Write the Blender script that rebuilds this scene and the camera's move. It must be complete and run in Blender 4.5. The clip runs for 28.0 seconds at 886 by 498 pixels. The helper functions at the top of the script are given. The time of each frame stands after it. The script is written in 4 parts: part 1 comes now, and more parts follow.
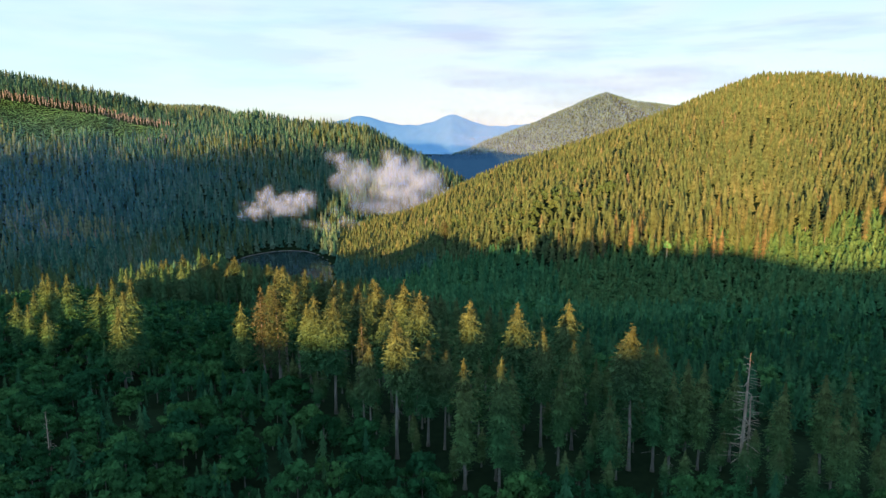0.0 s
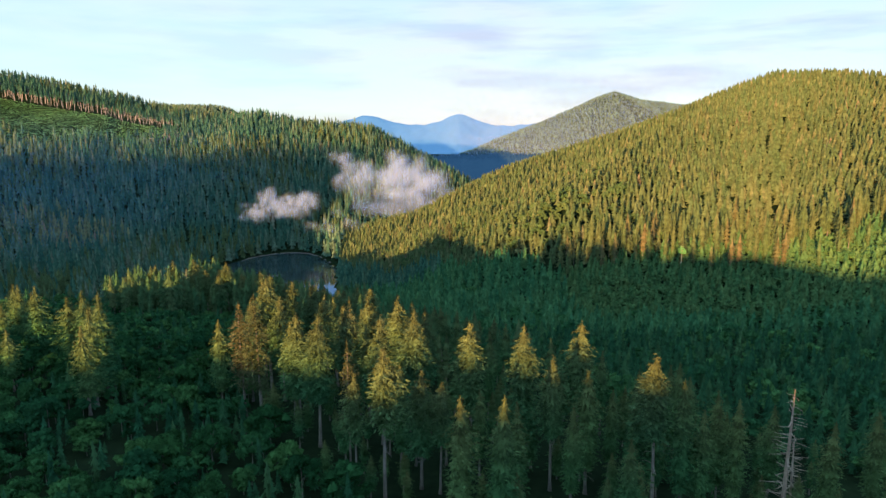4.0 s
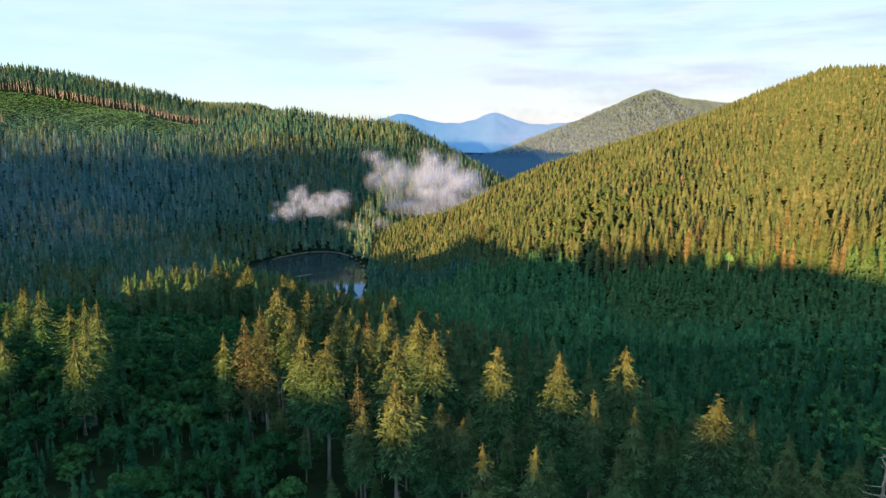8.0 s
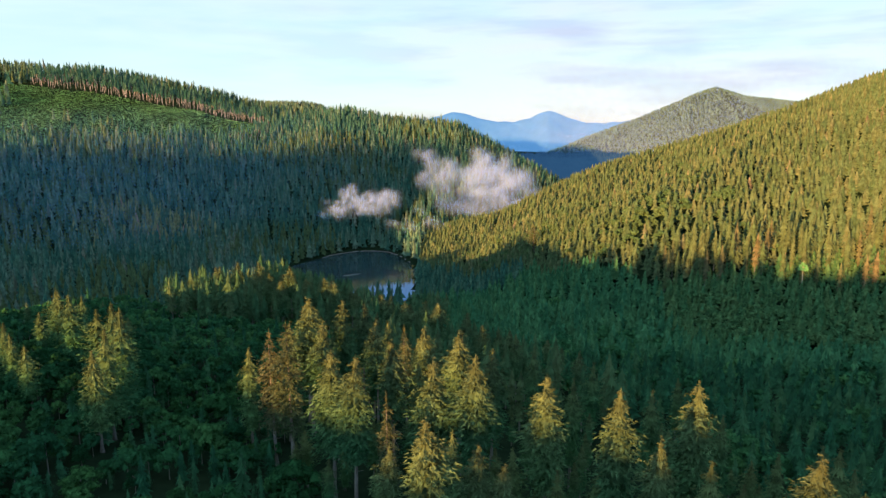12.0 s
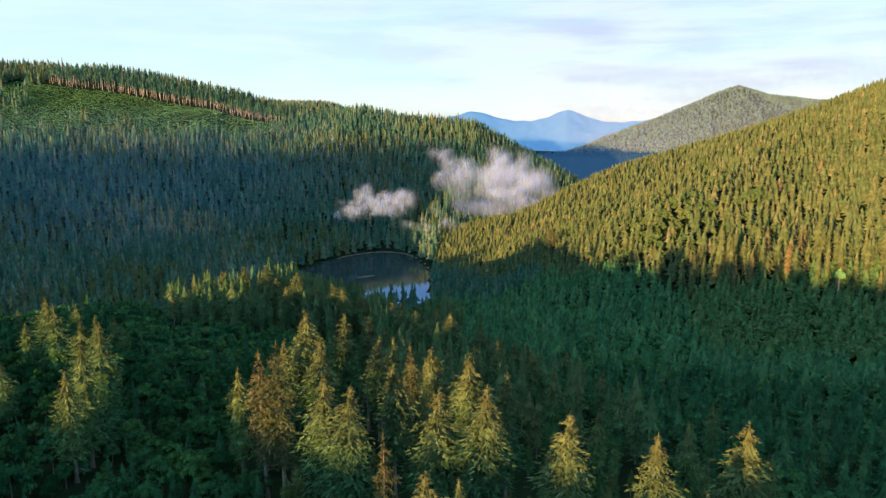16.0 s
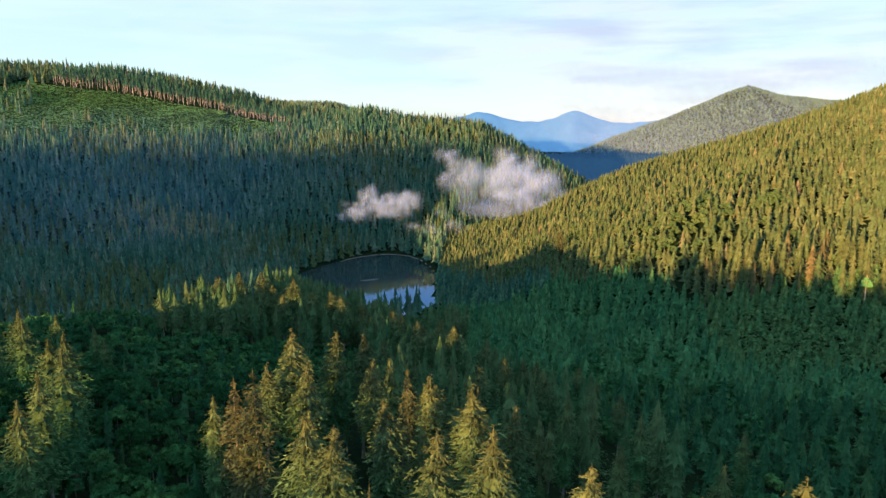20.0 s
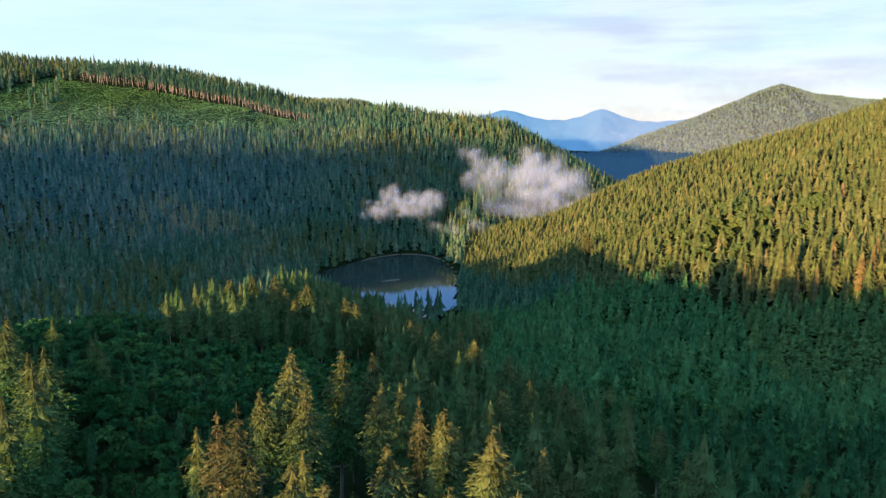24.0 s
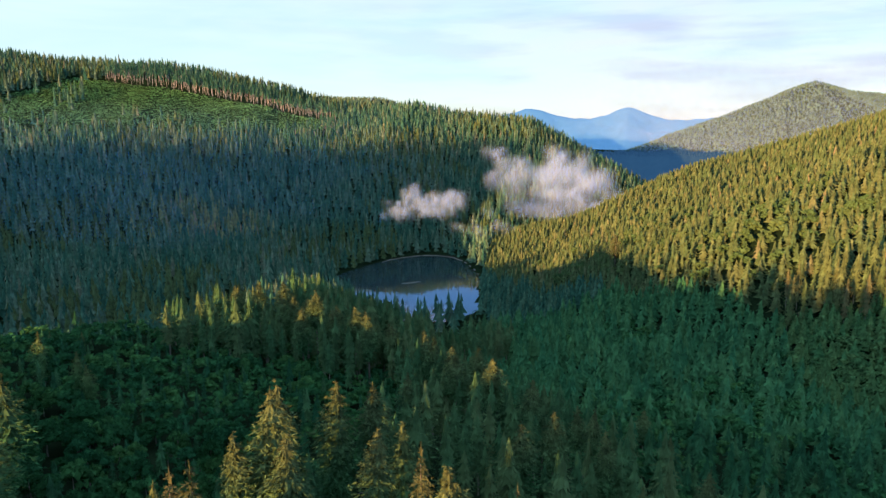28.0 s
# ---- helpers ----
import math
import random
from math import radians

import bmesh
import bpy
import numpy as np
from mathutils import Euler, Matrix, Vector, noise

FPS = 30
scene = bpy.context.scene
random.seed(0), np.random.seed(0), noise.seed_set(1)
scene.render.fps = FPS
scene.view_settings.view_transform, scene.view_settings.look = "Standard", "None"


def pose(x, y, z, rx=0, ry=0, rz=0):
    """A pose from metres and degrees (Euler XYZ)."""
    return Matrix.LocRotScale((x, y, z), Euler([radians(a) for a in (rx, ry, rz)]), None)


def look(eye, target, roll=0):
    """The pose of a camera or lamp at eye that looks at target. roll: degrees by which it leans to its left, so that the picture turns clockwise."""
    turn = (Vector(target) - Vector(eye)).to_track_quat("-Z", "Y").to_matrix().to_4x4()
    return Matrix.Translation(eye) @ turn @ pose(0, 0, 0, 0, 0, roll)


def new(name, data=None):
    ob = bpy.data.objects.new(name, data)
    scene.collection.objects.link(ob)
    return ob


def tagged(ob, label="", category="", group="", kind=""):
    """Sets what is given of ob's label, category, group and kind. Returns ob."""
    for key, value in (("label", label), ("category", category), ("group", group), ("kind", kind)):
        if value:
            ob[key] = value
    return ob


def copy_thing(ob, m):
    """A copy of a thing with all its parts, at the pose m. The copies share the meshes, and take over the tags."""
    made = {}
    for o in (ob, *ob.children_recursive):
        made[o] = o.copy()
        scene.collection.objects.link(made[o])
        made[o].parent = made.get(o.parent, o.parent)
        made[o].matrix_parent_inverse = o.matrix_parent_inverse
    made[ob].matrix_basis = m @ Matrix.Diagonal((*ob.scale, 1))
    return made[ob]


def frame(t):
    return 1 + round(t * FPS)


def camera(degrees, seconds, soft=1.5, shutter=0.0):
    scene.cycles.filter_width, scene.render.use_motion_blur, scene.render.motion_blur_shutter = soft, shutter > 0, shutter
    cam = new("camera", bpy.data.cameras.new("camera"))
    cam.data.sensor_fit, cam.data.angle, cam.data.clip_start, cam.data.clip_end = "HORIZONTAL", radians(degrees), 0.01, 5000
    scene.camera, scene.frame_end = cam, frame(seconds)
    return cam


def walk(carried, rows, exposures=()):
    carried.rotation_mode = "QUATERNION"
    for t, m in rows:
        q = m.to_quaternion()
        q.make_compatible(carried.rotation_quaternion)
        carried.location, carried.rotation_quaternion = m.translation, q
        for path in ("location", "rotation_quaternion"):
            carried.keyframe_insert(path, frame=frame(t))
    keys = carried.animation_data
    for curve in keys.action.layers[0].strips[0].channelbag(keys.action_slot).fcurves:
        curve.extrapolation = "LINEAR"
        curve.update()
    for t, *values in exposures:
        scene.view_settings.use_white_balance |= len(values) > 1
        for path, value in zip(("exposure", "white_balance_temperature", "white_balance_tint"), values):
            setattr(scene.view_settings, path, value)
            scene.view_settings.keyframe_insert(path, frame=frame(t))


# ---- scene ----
# ---------------------------------------------------------------- camera
cam = camera(67.6, 28.0)
PATH = [
    (0, pose(-0.44, -0.68, 89.87, 79.524, 0, -0.011) @ pose(0, 0, 0, 0, 0, -0.128)),
    (1, pose(0.22, 4.42, 89.88, 79.523, 0, -0.000) @ pose(0, 0, 0, 0, 0, -0.152)),
    (2, pose(0.85, 9.45, 89.86, 79.518, 0, 0.025) @ pose(0, 0, 0, 0, 0, -0.186)),
    (2.5, pose(1.15, 11.93, 89.85, 79.518, 0, 0.051) @ pose(0, 0, 0, 0, 0, -0.193)),
    (4.5, pose(2.24, 21.63, 89.74, 79.484, 0, 0.892) @ pose(0, 0, 0, 0, 0, -0.185)),
    (5, pose(2.48, 24.00, 89.70, 79.469, 0, 1.213) @ pose(0, 0, 0, 0, 0, -0.171)),
    (6, pose(2.91, 28.66, 89.62, 79.460, 0, 1.871) @ pose(0, 0, 0, 0, 0, -0.147)),
    (7, pose(3.28, 33.23, 89.54, 79.424, 0, 2.419) @ pose(0, 0, 0, 0, 0, -0.117)),
    (8, pose(3.58, 37.71, 89.44, 79.372, 0, 3.572) @ pose(0, 0, 0, 0, 0, -0.060)),
    (9, pose(3.80, 42.09, 89.35, 79.370, 0, 5.263) @ pose(0, 0, 0, 0, 0, 0.048)),
    (10, pose(3.96, 46.39, 89.25, 79.345, 0, 6.754) @ pose(0, 0, 0, 0, 0, 0.105)),
    (11, pose(4.04, 50.61, 89.15, 79.304, 0, 7.541) @ pose(0, 0, 0, 0, 0, 0.076)),
    (12, pose(4.04, 54.76, 89.05, 79.260, 0, 8.130) @ pose(0, 0, 0, 0, 0, 0.026)),
    (12.5, pose(4.02, 56.82, 89.00, 79.251, 0, 8.458) @ pose(0, 0, 0, 0, 0, 0.004)),
    (14.5, pose(3.74, 64.90, 88.80, 79.205, 0, 9.337) @ pose(0, 0, 0, 0, 0, -0.046)),
    (15, pose(3.63, 66.90, 88.75, 79.191, 0, 9.479) @ pose(0, 0, 0, 0, 0, -0.046)),
    (16, pose(3.36, 70.88, 88.65, 79.207, 0, 9.653) @ pose(0, 0, 0, 0, 0, -0.023)),
    (17, pose(3.03, 74.86, 88.55, 79.290, 0, 9.622) @ pose(0, 0, 0, 0, 0, 0.008)),
    (18, pose(2.64, 78.84, 88.45, 79.178, 0, 9.854) @ pose(0, 0, 0, 0, 0, -0.033)),
    (19, pose(2.20, 82.86, 88.34, 79.199, 0, 9.998) @ pose(0, 0, 0, 0, 0, -0.035)),
    (20, pose(1.72, 86.93, 88.22, 79.262, 0, 10.229) @ pose(0, 0, 0, 0, 0, -0.000)),
    (21, pose(1.21, 91.08, 88.10, 79.183, 0, 10.845) @ pose(0, 0, 0, 0, 0, 0.056)),
    (21.5, pose(0.94, 93.19, 88.03, 79.162, 0, 11.053) @ pose(0, 0, 0, 0, 0, 0.091)),
    (23.5, pose(-0.16, 101.93, 87.73, 79.123, 0, 12.035) @ pose(0, 0, 0, 0, 0, 0.238)),
    (24, pose(-0.44, 104.21, 87.64, 79.101, 0, 12.303) @ pose(0, 0, 0, 0, 0, 0.248)),
    (25, pose(-0.98, 108.92, 87.45, 79.062, 0, 12.922) @ pose(0, 0, 0, 0, 0, 0.220)),
    (26, pose(-1.51, 113.83, 87.23, 79.054, 0, 13.417) @ pose(0, 0, 0, 0, 0, 0.199)),
    (27, pose(-2.00, 119.00, 86.98, 79.019, 0, 13.956) @ pose(0, 0, 0, 0, 0, 0.157)),
    (28, pose(-2.43, 124.44, 86.70, 79.010, 0, 14.422) @ pose(0, 0, 0, 0, 0, 0.109)),
]
walk(cam, PATH)

# ---------------------------------------------------------------- world, sun
SUN_AZ = radians(205)          # compass-like angle of the sun, clockwise from +y
SUN_EL = radians(5.6)
world = bpy.data.worlds.new("evening_sky")
scene.world = world
world.use_nodes = True
wn, wl = world.node_tree.nodes, world.node_tree.links
wn.clear()
w_out = wn.new("ShaderNodeOutputWorld")
w_bg = wn.new("ShaderNodeBackground")
w_sky = wn.new("ShaderNodeTexSky")
w_sky.sky_type = "NISHITA"
w_sky.sun_disc = False
w_sky.sun_elevation = SUN_EL
w_sky.sun_rotation = SUN_AZ
w_sky.altitude = 1000
w_sky.air_density = 1.0
w_sky.ozone_density = 3.0
w_sky.dust_density = 0.3
w_geo = wn.new("ShaderNodeTexCoord")
w_map = wn.new("ShaderNodeMapping")
w_map.inputs["Scale"].default_value = (2.2, 2.2, 11.0)
w_map.inputs["Rotation"].default_value = (0.05, 0.10, 0.3)
w_noise = wn.new("ShaderNodeTexNoise")
w_noise.inputs["Scale"].default_value = 1.7
w_noise.inputs["Detail"].default_value = 7
w_noise.inputs["Roughness"].default_value = 0.52
w_noise.inputs["Distortion"].default_value = 0.5
w_ramp = wn.new("ShaderNodeValToRGB")
w_ramp.color_ramp.elements[0].position = 0.25
w_ramp.color_ramp.elements[0].color = (0.55, 0.55, 0.55, 1)
w_ramp.color_ramp.elements[1].position = 0.75
w_mix = wn.new("ShaderNodeMix")
w_mix.data_type = "RGBA"
w_mix.inputs["B"].default_value = (3.3, 3.35, 3.55, 1)
w_fac = wn.new("ShaderNodeMath")
w_fac.operation = "MULTIPLY"
w_fac.inputs[1].default_value = 0.93
wl.new(w_geo.outputs["Generated"], w_map.inputs["Vector"])
wl.new(w_map.outputs["Vector"], w_noise.inputs["Vector"])
wl.new(w_noise.outputs["Fac"], w_ramp.inputs["Fac"])
wl.new(w_ramp.outputs["Color"], w_fac.inputs[0])
w_sep = wn.new("ShaderNodeSeparateXYZ")
w_up = wn.new("ShaderNodeMapRange")
w_up.inputs["From Min"].default_value, w_up.inputs["From Max"].default_value = 0.02, 0.75
w_up.inputs["To Min"].default_value, w_up.inputs["To Max"].default_value = 1.0, 0.95
w_fac2 = wn.new("ShaderNodeMath")
w_fac2.operation = "MULTIPLY"
wl.new(w_geo.outputs["Generated"], w_sep.inputs[0])
wl.new(w_sep.outputs["Z"], w_up.inputs["Value"])
wl.new(w_fac.outputs[0], w_fac2.inputs[0])
wl.new(w_up.outputs["Result"], w_fac2.inputs[1])
wl.new(w_fac2.outputs[0], w_mix.inputs["Factor"])
# thin grey-violet streaks in the cloud sheet
w_map2 = wn.new("ShaderNodeMapping")
w_map2.inputs["Scale"].default_value = (3.0, 3.0, 22.0)
w_map2.inputs["Rotation"].default_value = (0.10, -0.06, 0.9)
w_n2 = wn.new("ShaderNodeTexNoise")
w_n2.inputs["Scale"].default_value = 1.6
w_n2.inputs["Detail"].default_value = 5
w_r2 = wn.new("ShaderNodeValToRGB")
w_r2.color_ramp.elements[0].position, w_r2.color_ramp.elements[1].position = 0.45, 0.62
w_r2.color_ramp.elements[0].color, w_r2.color_ramp.elements[1].color = (2.52, 2.62, 3.02, 1), (1.9, 1.96, 2.46, 1)
wl.new(w_geo.outputs["Generated"], w_map2.inputs["Vector"])
wl.new(w_map2.outputs["Vector"], w_n2.inputs["Vector"])
wl.new(w_n2.outputs["Fac"], w_r2.inputs["Fac"])
w_blue = wn.new("ShaderNodeMix")
w_blue.data_type = "RGBA"
w_zen = wn.new("ShaderNodeMix")                 # blue, brightened overhead out of view to light the shaded trees
w_zen.data_type = "RGBA"
w_zen.inputs["A"].default_value = (0.9, 2.3, 5.6, 1)
w_zen.inputs["B"].default_value = (3.0, 5.0, 7.2, 1)
w_top = wn.new("ShaderNodeMapRange")
w_top.inputs["From Min"].default_value, w_top.inputs["From Max"].default_value = 0.28, 0.6
wl.new(w_sep.outputs["Z"], w_top.inputs["Value"])
wl.new(w_top.outputs["Result"], w_zen.inputs["Factor"])
wl.new(w_zen.outputs["Result"], w_blue.inputs["B"])
w_high = wn.new("ShaderNodeMapRange")
w_high.inputs["From Min"].default_value, w_high.inputs["From Max"].default_value = 0.165, 0.26
wl.new(w_sep.outputs["Z"], w_high.inputs["Value"])
wl.new(w_high.outputs["Result"], w_blue.inputs["Factor"])
w_side = wn.new("ShaderNodeMapRange")          # clearer, more cyan away from the sun's side
w_side.inputs["From Min"].default_value, w_side.inputs["From Max"].default_value = 0.05, -0.65
w_cyan = wn.new("ShaderNodeMix")
w_cyan.data_type = "RGBA"
w_cyan.inputs["B"].default_value = (2.45, 3.08, 3.32, 1)
wl.new(w_sep.outputs["X"], w_side.inputs["Value"])
wl.new(w_side.outputs["Result"], w_cyan.inputs["Factor"])
wl.new(w_r2.outputs["Color"], w_cyan.inputs["A"])
wl.new(w_cyan.outputs["Result"], w_blue.inputs["A"])
# the thin cloud glows towards the sun
w_dot = wn.new("ShaderNodeVectorMath")
w_dot.operation = "DOT_PRODUCT"
w_dot.inputs[1].default_value = (math.sin(SUN_AZ), math.cos(SUN_AZ), 0.1)
w_glow = wn.new("ShaderNodeMapRange")
w_glow.inputs["From Min"].default_value, w_glow.inputs["From Max"].default_value = -0.1, 1.0
w_glow.inputs["To Min"].default_value, w_glow.inputs["To Max"].default_value = 0.0, 1.0
w_lit = wn.new("ShaderNodeVectorMath")
w_lit.operation = "MULTIPLY"
w_warm = wn.new("ShaderNodeMix")
w_warm.data_type = "RGBA"
w_warm.inputs["A"].default_value = (1, 1, 1, 1)
w_warm.inputs["B"].default_value = (1.7, 1.55, 1.25, 1)
wl.new(w_geo.outputs["Generated"], w_dot.inputs[0])
wl.new(w_dot.outputs["Value"], w_glow.inputs["Value"])
wl.new(w_blue.outputs["Result"], w_lit.inputs[0])
wl.new(w_glow.outputs["Result"], w_warm.inputs["Factor"])
wl.new(w_warm.outputs["Result"], w_lit.inputs[1])
wl.new(w_lit.outputs["Vector"], w_mix.inputs["B"])
wl.new(w_sky.outputs["Color"], w_mix.inputs["A"])
wl.new(w_mix.outputs["Result"], w_bg.inputs["Color"])
w_bg.inputs["Strength"].default_value = 0.072
wl.new(w_bg.outputs["Background"], w_out.inputs["Surface"])

sun_data = bpy.data.lights.new("sun", "SUN")
sun_data.energy = 4.4
sun_data.angle = radians(0.5)
sun_data.color = (1.0, 0.57, 0.22)
sun = new("sun", sun_data)
sun_from = Vector((math.sin(SUN_AZ) * math.cos(SUN_EL), math.cos(SUN_AZ) * math.cos(SUN_EL), math.sin(SUN_EL)))
sun.matrix_world = look(sun_from * 3000, (0, 0, 0))
scene.view_settings.exposure = 2.3


# ---------------------------------------------------------------- materials
def mat_nodes(name):
    m = bpy.data.materials.new(name)
    m.use_nodes = True
    m.node_tree.nodes.clear()
    return m, m.node_tree.nodes, m.node_tree.links


def ramp_node(n, stops):
    r = n.new("ShaderNodeValToRGB")
    while len(r.color_ramp.elements) < len(stops):
        r.color_ramp.elements.new(0.5)
    for e, (p, c) in zip(r.color_ramp.elements, stops):
        e.position, e.color = p, (*c, 1)
    return r


def foliage(name, stops, glow=0.35, rough=0.6, scale=0.35, single=False, sun_brown=0.0):
    """Leaves or needles: tint per tree, mottled, letting some light through."""
    m, n, l = mat_nodes(name)
    out = n.new("ShaderNodeOutputMaterial")
    if single:
        src = n.new("ShaderNodeObjectInfo").outputs["Random"]
    else:
        at = n.new("ShaderNodeAttribute")
        at.attribute_name = "tint"
        src = at.outputs["Fac"]
    ramp = ramp_node(n, stops)
    l.new(src, ramp.inputs["Fac"])
    tone = ramp.outputs["Color"]
    if sun_brown:
        # old spruces: upper crown painted browner, for the gold of the low sun
        tc, sp, mc = n.new("ShaderNodeTexCoord"), n.new("ShaderNodeSeparateXYZ"), n.new("ShaderNodeMapRange")
        l.new(tc.outputs["Object"], sp.inputs[0])
        l.new(sp.outputs["Z"], mc.inputs["Value"])
        mc.inputs["From Min"].default_value, mc.inputs["From Max"].default_value = 0.45, 1.0
        mc.inputs["To Max"].default_value = sun_brown
        cm = n.new("ShaderNodeMix")
        cm.data_type = "RGBA"
        cm.inputs["B"].default_value = (0.088, 0.060, 0.025, 1)
        l.new(mc.outputs["Result"], cm.inputs["Factor"])
        l.new(tone, cm.inputs["A"])
        tone = cm.outputs["Result"]
    geo = n.new("ShaderNodeNewGeometry")
    nz = n.new("ShaderNodeTexNoise")
    nz.inputs["Scale"].default_value = scale
    nz.inputs["Detail"].default_value = 4
    l.new(geo.outputs["Position"], nz.inputs["Vector"])
    mr = n.new("ShaderNodeMapRange")
    mr.inputs["From Min"].default_value, mr.inputs["From Max"].default_value = 0.3, 0.7
    mr.inputs["To Min"].default_value, mr.inputs["To Max"].default_value = 0.65, 1.35
    l.new(nz.outputs["Fac"], mr.inputs["Value"])
    isl = n.new("ShaderNodeMapRange")
    isl.inputs["To Min"].default_value, isl.inputs["To Max"].default_value = (0.55, 1.4) if single else (0.78, 1.22)
    l.new(geo.outputs["Random Per Island"], isl.inputs["Value"])
    mul = n.new("ShaderNodeMath")
    mul.operation = "MULTIPLY"
    l.new(mr.outputs["Result"], mul.inputs[0])
    l.new(isl.outputs["Result"], mul.inputs[1])
    vm = n.new("ShaderNodeVectorMath")
    vm.operation = "SCALE"
    l.new(tone, vm.inputs[0])
    l.new(mul.outputs[0], vm.inputs["Scale"])
    bs = n.new("ShaderNodeBsdfDiffuse")
    bs.inputs["Roughness"].default_value = rough
    tr = n.new("ShaderNodeBsdfTranslucent")
    mx = n.new("ShaderNodeMixShader")
    mx.inputs["Fac"].default_value = glow
    l.new(vm.outputs["Vector"], bs.inputs["Color"])
    l.new(vm.outputs["Vector"], tr.inputs["Color"])
    l.new(bs.outputs[0], mx.inputs[1])
    l.new(tr.outputs[0], mx.inputs[2])
    l.new(mx.outputs[0], out.inputs["Surface"])
    return m


def solid(name, a, b, scale, rough=0.85, bump=0.3, detail=6, coords="Position", spec=0.15):
    """A rough surface whose colour wanders between a and b at two scales, with fine relief."""
    m, n, l = mat_nodes(name)
    out = n.new("ShaderNodeOutputMaterial")
    bs = n.new("ShaderNodeBsdfPrincipled")
    bs.inputs["Roughness"].default_value = rough
    if "Specular IOR Level" in bs.inputs:
        bs.inputs["Specular IOR Level"].default_value = spec
    geo = n.new("ShaderNodeNewGeometry")
    nz = n.new("ShaderNodeTexNoise")
    nz.inputs["Scale"].default_value = scale
    nz.inputs["Detail"].default_value = detail
    n2 = n.new("ShaderNodeTexNoise")
    n2.inputs["Scale"].default_value = scale * 0.13
    n2.inputs["Detail"].default_value = 3
    l.new(geo.outputs[coords], nz.inputs["Vector"])
    l.new(geo.outputs[coords], n2.inputs["Vector"])
    add = n.new("ShaderNodeMath")
    add.operation = "ADD"
    l.new(nz.outputs["Fac"], add.inputs[0])
    l.new(n2.outputs["Fac"], add.inputs[1])
    mr = n.new("ShaderNodeMapRange")
    mr.inputs["From Min"].default_value, mr.inputs["From Max"].default_value = 0.7, 1.3
    l.new(add.outputs[0], mr.inputs["Value"])
    rp = ramp_node(n, ((0, a), (1, b)))
    l.new(mr.outputs["Result"], rp.inputs["Fac"])
    l.new(rp.outputs["Color"], bs.inputs["Base Color"])
    bp = n.new("ShaderNodeBump")
    bp.inputs["Strength"].default_value = bump
    l.new(nz.outputs["Fac"], bp.inputs["Height"])
    l.new(bp.outputs["Normal"], bs.inputs["Normal"])
    l.new(bs.outputs[0], out.inputs["Surface"])
    return m


SPRUCE = ((0.0, (0.050, 0.077, 0.033)), (0.5, (0.065, 0.086, 0.037)), (0.92, (0.082, 0.094, 0.041)), (0.985, (0.105, 0.108, 0.052)), (1.0, (0.125, 0.095, 0.060)))
BROAD = ((0.0, (0.018, 0.066, 0.029)), (0.6, (0.032, 0.094, 0.034)), (1.0, (0.056, 0.128, 0.041)))
# paled green: distance haze, and softly lit treetops, put into the needle colour
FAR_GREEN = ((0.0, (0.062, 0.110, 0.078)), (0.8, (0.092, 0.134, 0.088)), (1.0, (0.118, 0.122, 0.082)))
M_SPRUCE = foliage("spruce_needles", SPRUCE, 0.14)
M_SPRUCE_ONE = foliage("spruce_needles_single", ((0.0, (0.028, 0.084, 0.033)), (0.6, (0.042, 0.094, 0.034)), (1.0, (0.058, 0.100, 0.036))), 0.03, single=True, sun_brown=0.55)
M_SPRUCE_OLD = foliage("old_spruce_needles", ((0.0, (0.027, 0.081, 0.035)), (0.6, (0.040, 0.097, 0.039)), (1.0, (0.053, 0.109, 0.043))), 0.03, single=True, sun_brown=0.62)
M_OLD = foliage("old_needles", ((0.0, (0.030, 0.070, 0.030)), (0.6, (0.046, 0.082, 0.034)), (1.0, (0.064, 0.088, 0.037))), 0.04)
M_YOUNG = foliage("young_needles", ((0.0, (0.015, 0.057, 0.027)), (.7, (0.026, 0.074, 0.033)), (1.0, (0.040, 0.088, 0.036))), 0.06)
M_BROAD = foliage("broad_leaves", BROAD, 0.25)
# spruce green shifted to blue: hillside haze put into the needle colour
M_BLUE = foliage("haze_blue_needles", ((0.0, (0.024, 0.070, 0.050)), (0.6, (0.038, 0.090, 0.060)), (1.0, (0.060, 0.108, 0.068))), 0.10)
M_BROWN = foliage("browning_needles", ((0.0, (0.060, 0.086, 0.034)), (0.7, (0.074, 0.086, 0.036)), (1.0, (0.104, 0.080, 0.040))), 0.10)
M_BRUSH = foliage("brush_needles", ((0.0, (0.026, 0.088, 0.040)), (1.0, (0.050, 0.116, 0.046))), 0.08)
# yellower copy of the brush, its sunlit tone put into the colour
M_SCRUB = foliage("sunlit_scrub", ((0.0, (0.036, 0.090, 0.035)), (1.0, (0.066, 0.110, 0.040))), 0.10)
# warm tone of a sunlit patch, put into the needles
M_YELLOW = foliage("sunlit_patch_needles", ((0.0, (0.125, 0.135, 0.060)), (.8, (0.185, 0.165, 0.070)), (1.0, (0.235, 0.135, 0.095))), 0.12)
M_FARHILL = foliage("far_hill_needles", ((0.0, (0.044, 0.082, 0.046)), (1.0, (0.060, 0.100, 0.054))), 0.3, scale=.02)
M_OLIVE = foliage("hillside_leaves", ((0.0, (0.044, 0.082, 0.032)), (1.0, (0.074, 0.104, 0.038))), 0.2)
M_MEADOW = foliage("clearing_herbs", ((0.0, (0.120, 0.290, 0.105)), (1.0, (0.190, 0.360, 0.130))), 0.3, scale=.04)
# BROAD leaves darkened: shade of the near slope put into the colour
M_BROAD_ONE = foliage("broad_leaves_single", [(p_, (c_[0] * .54, c_[1] * .60, c_[2] * .56)) for p_, c_ in BROAD], 0.25, single=True)
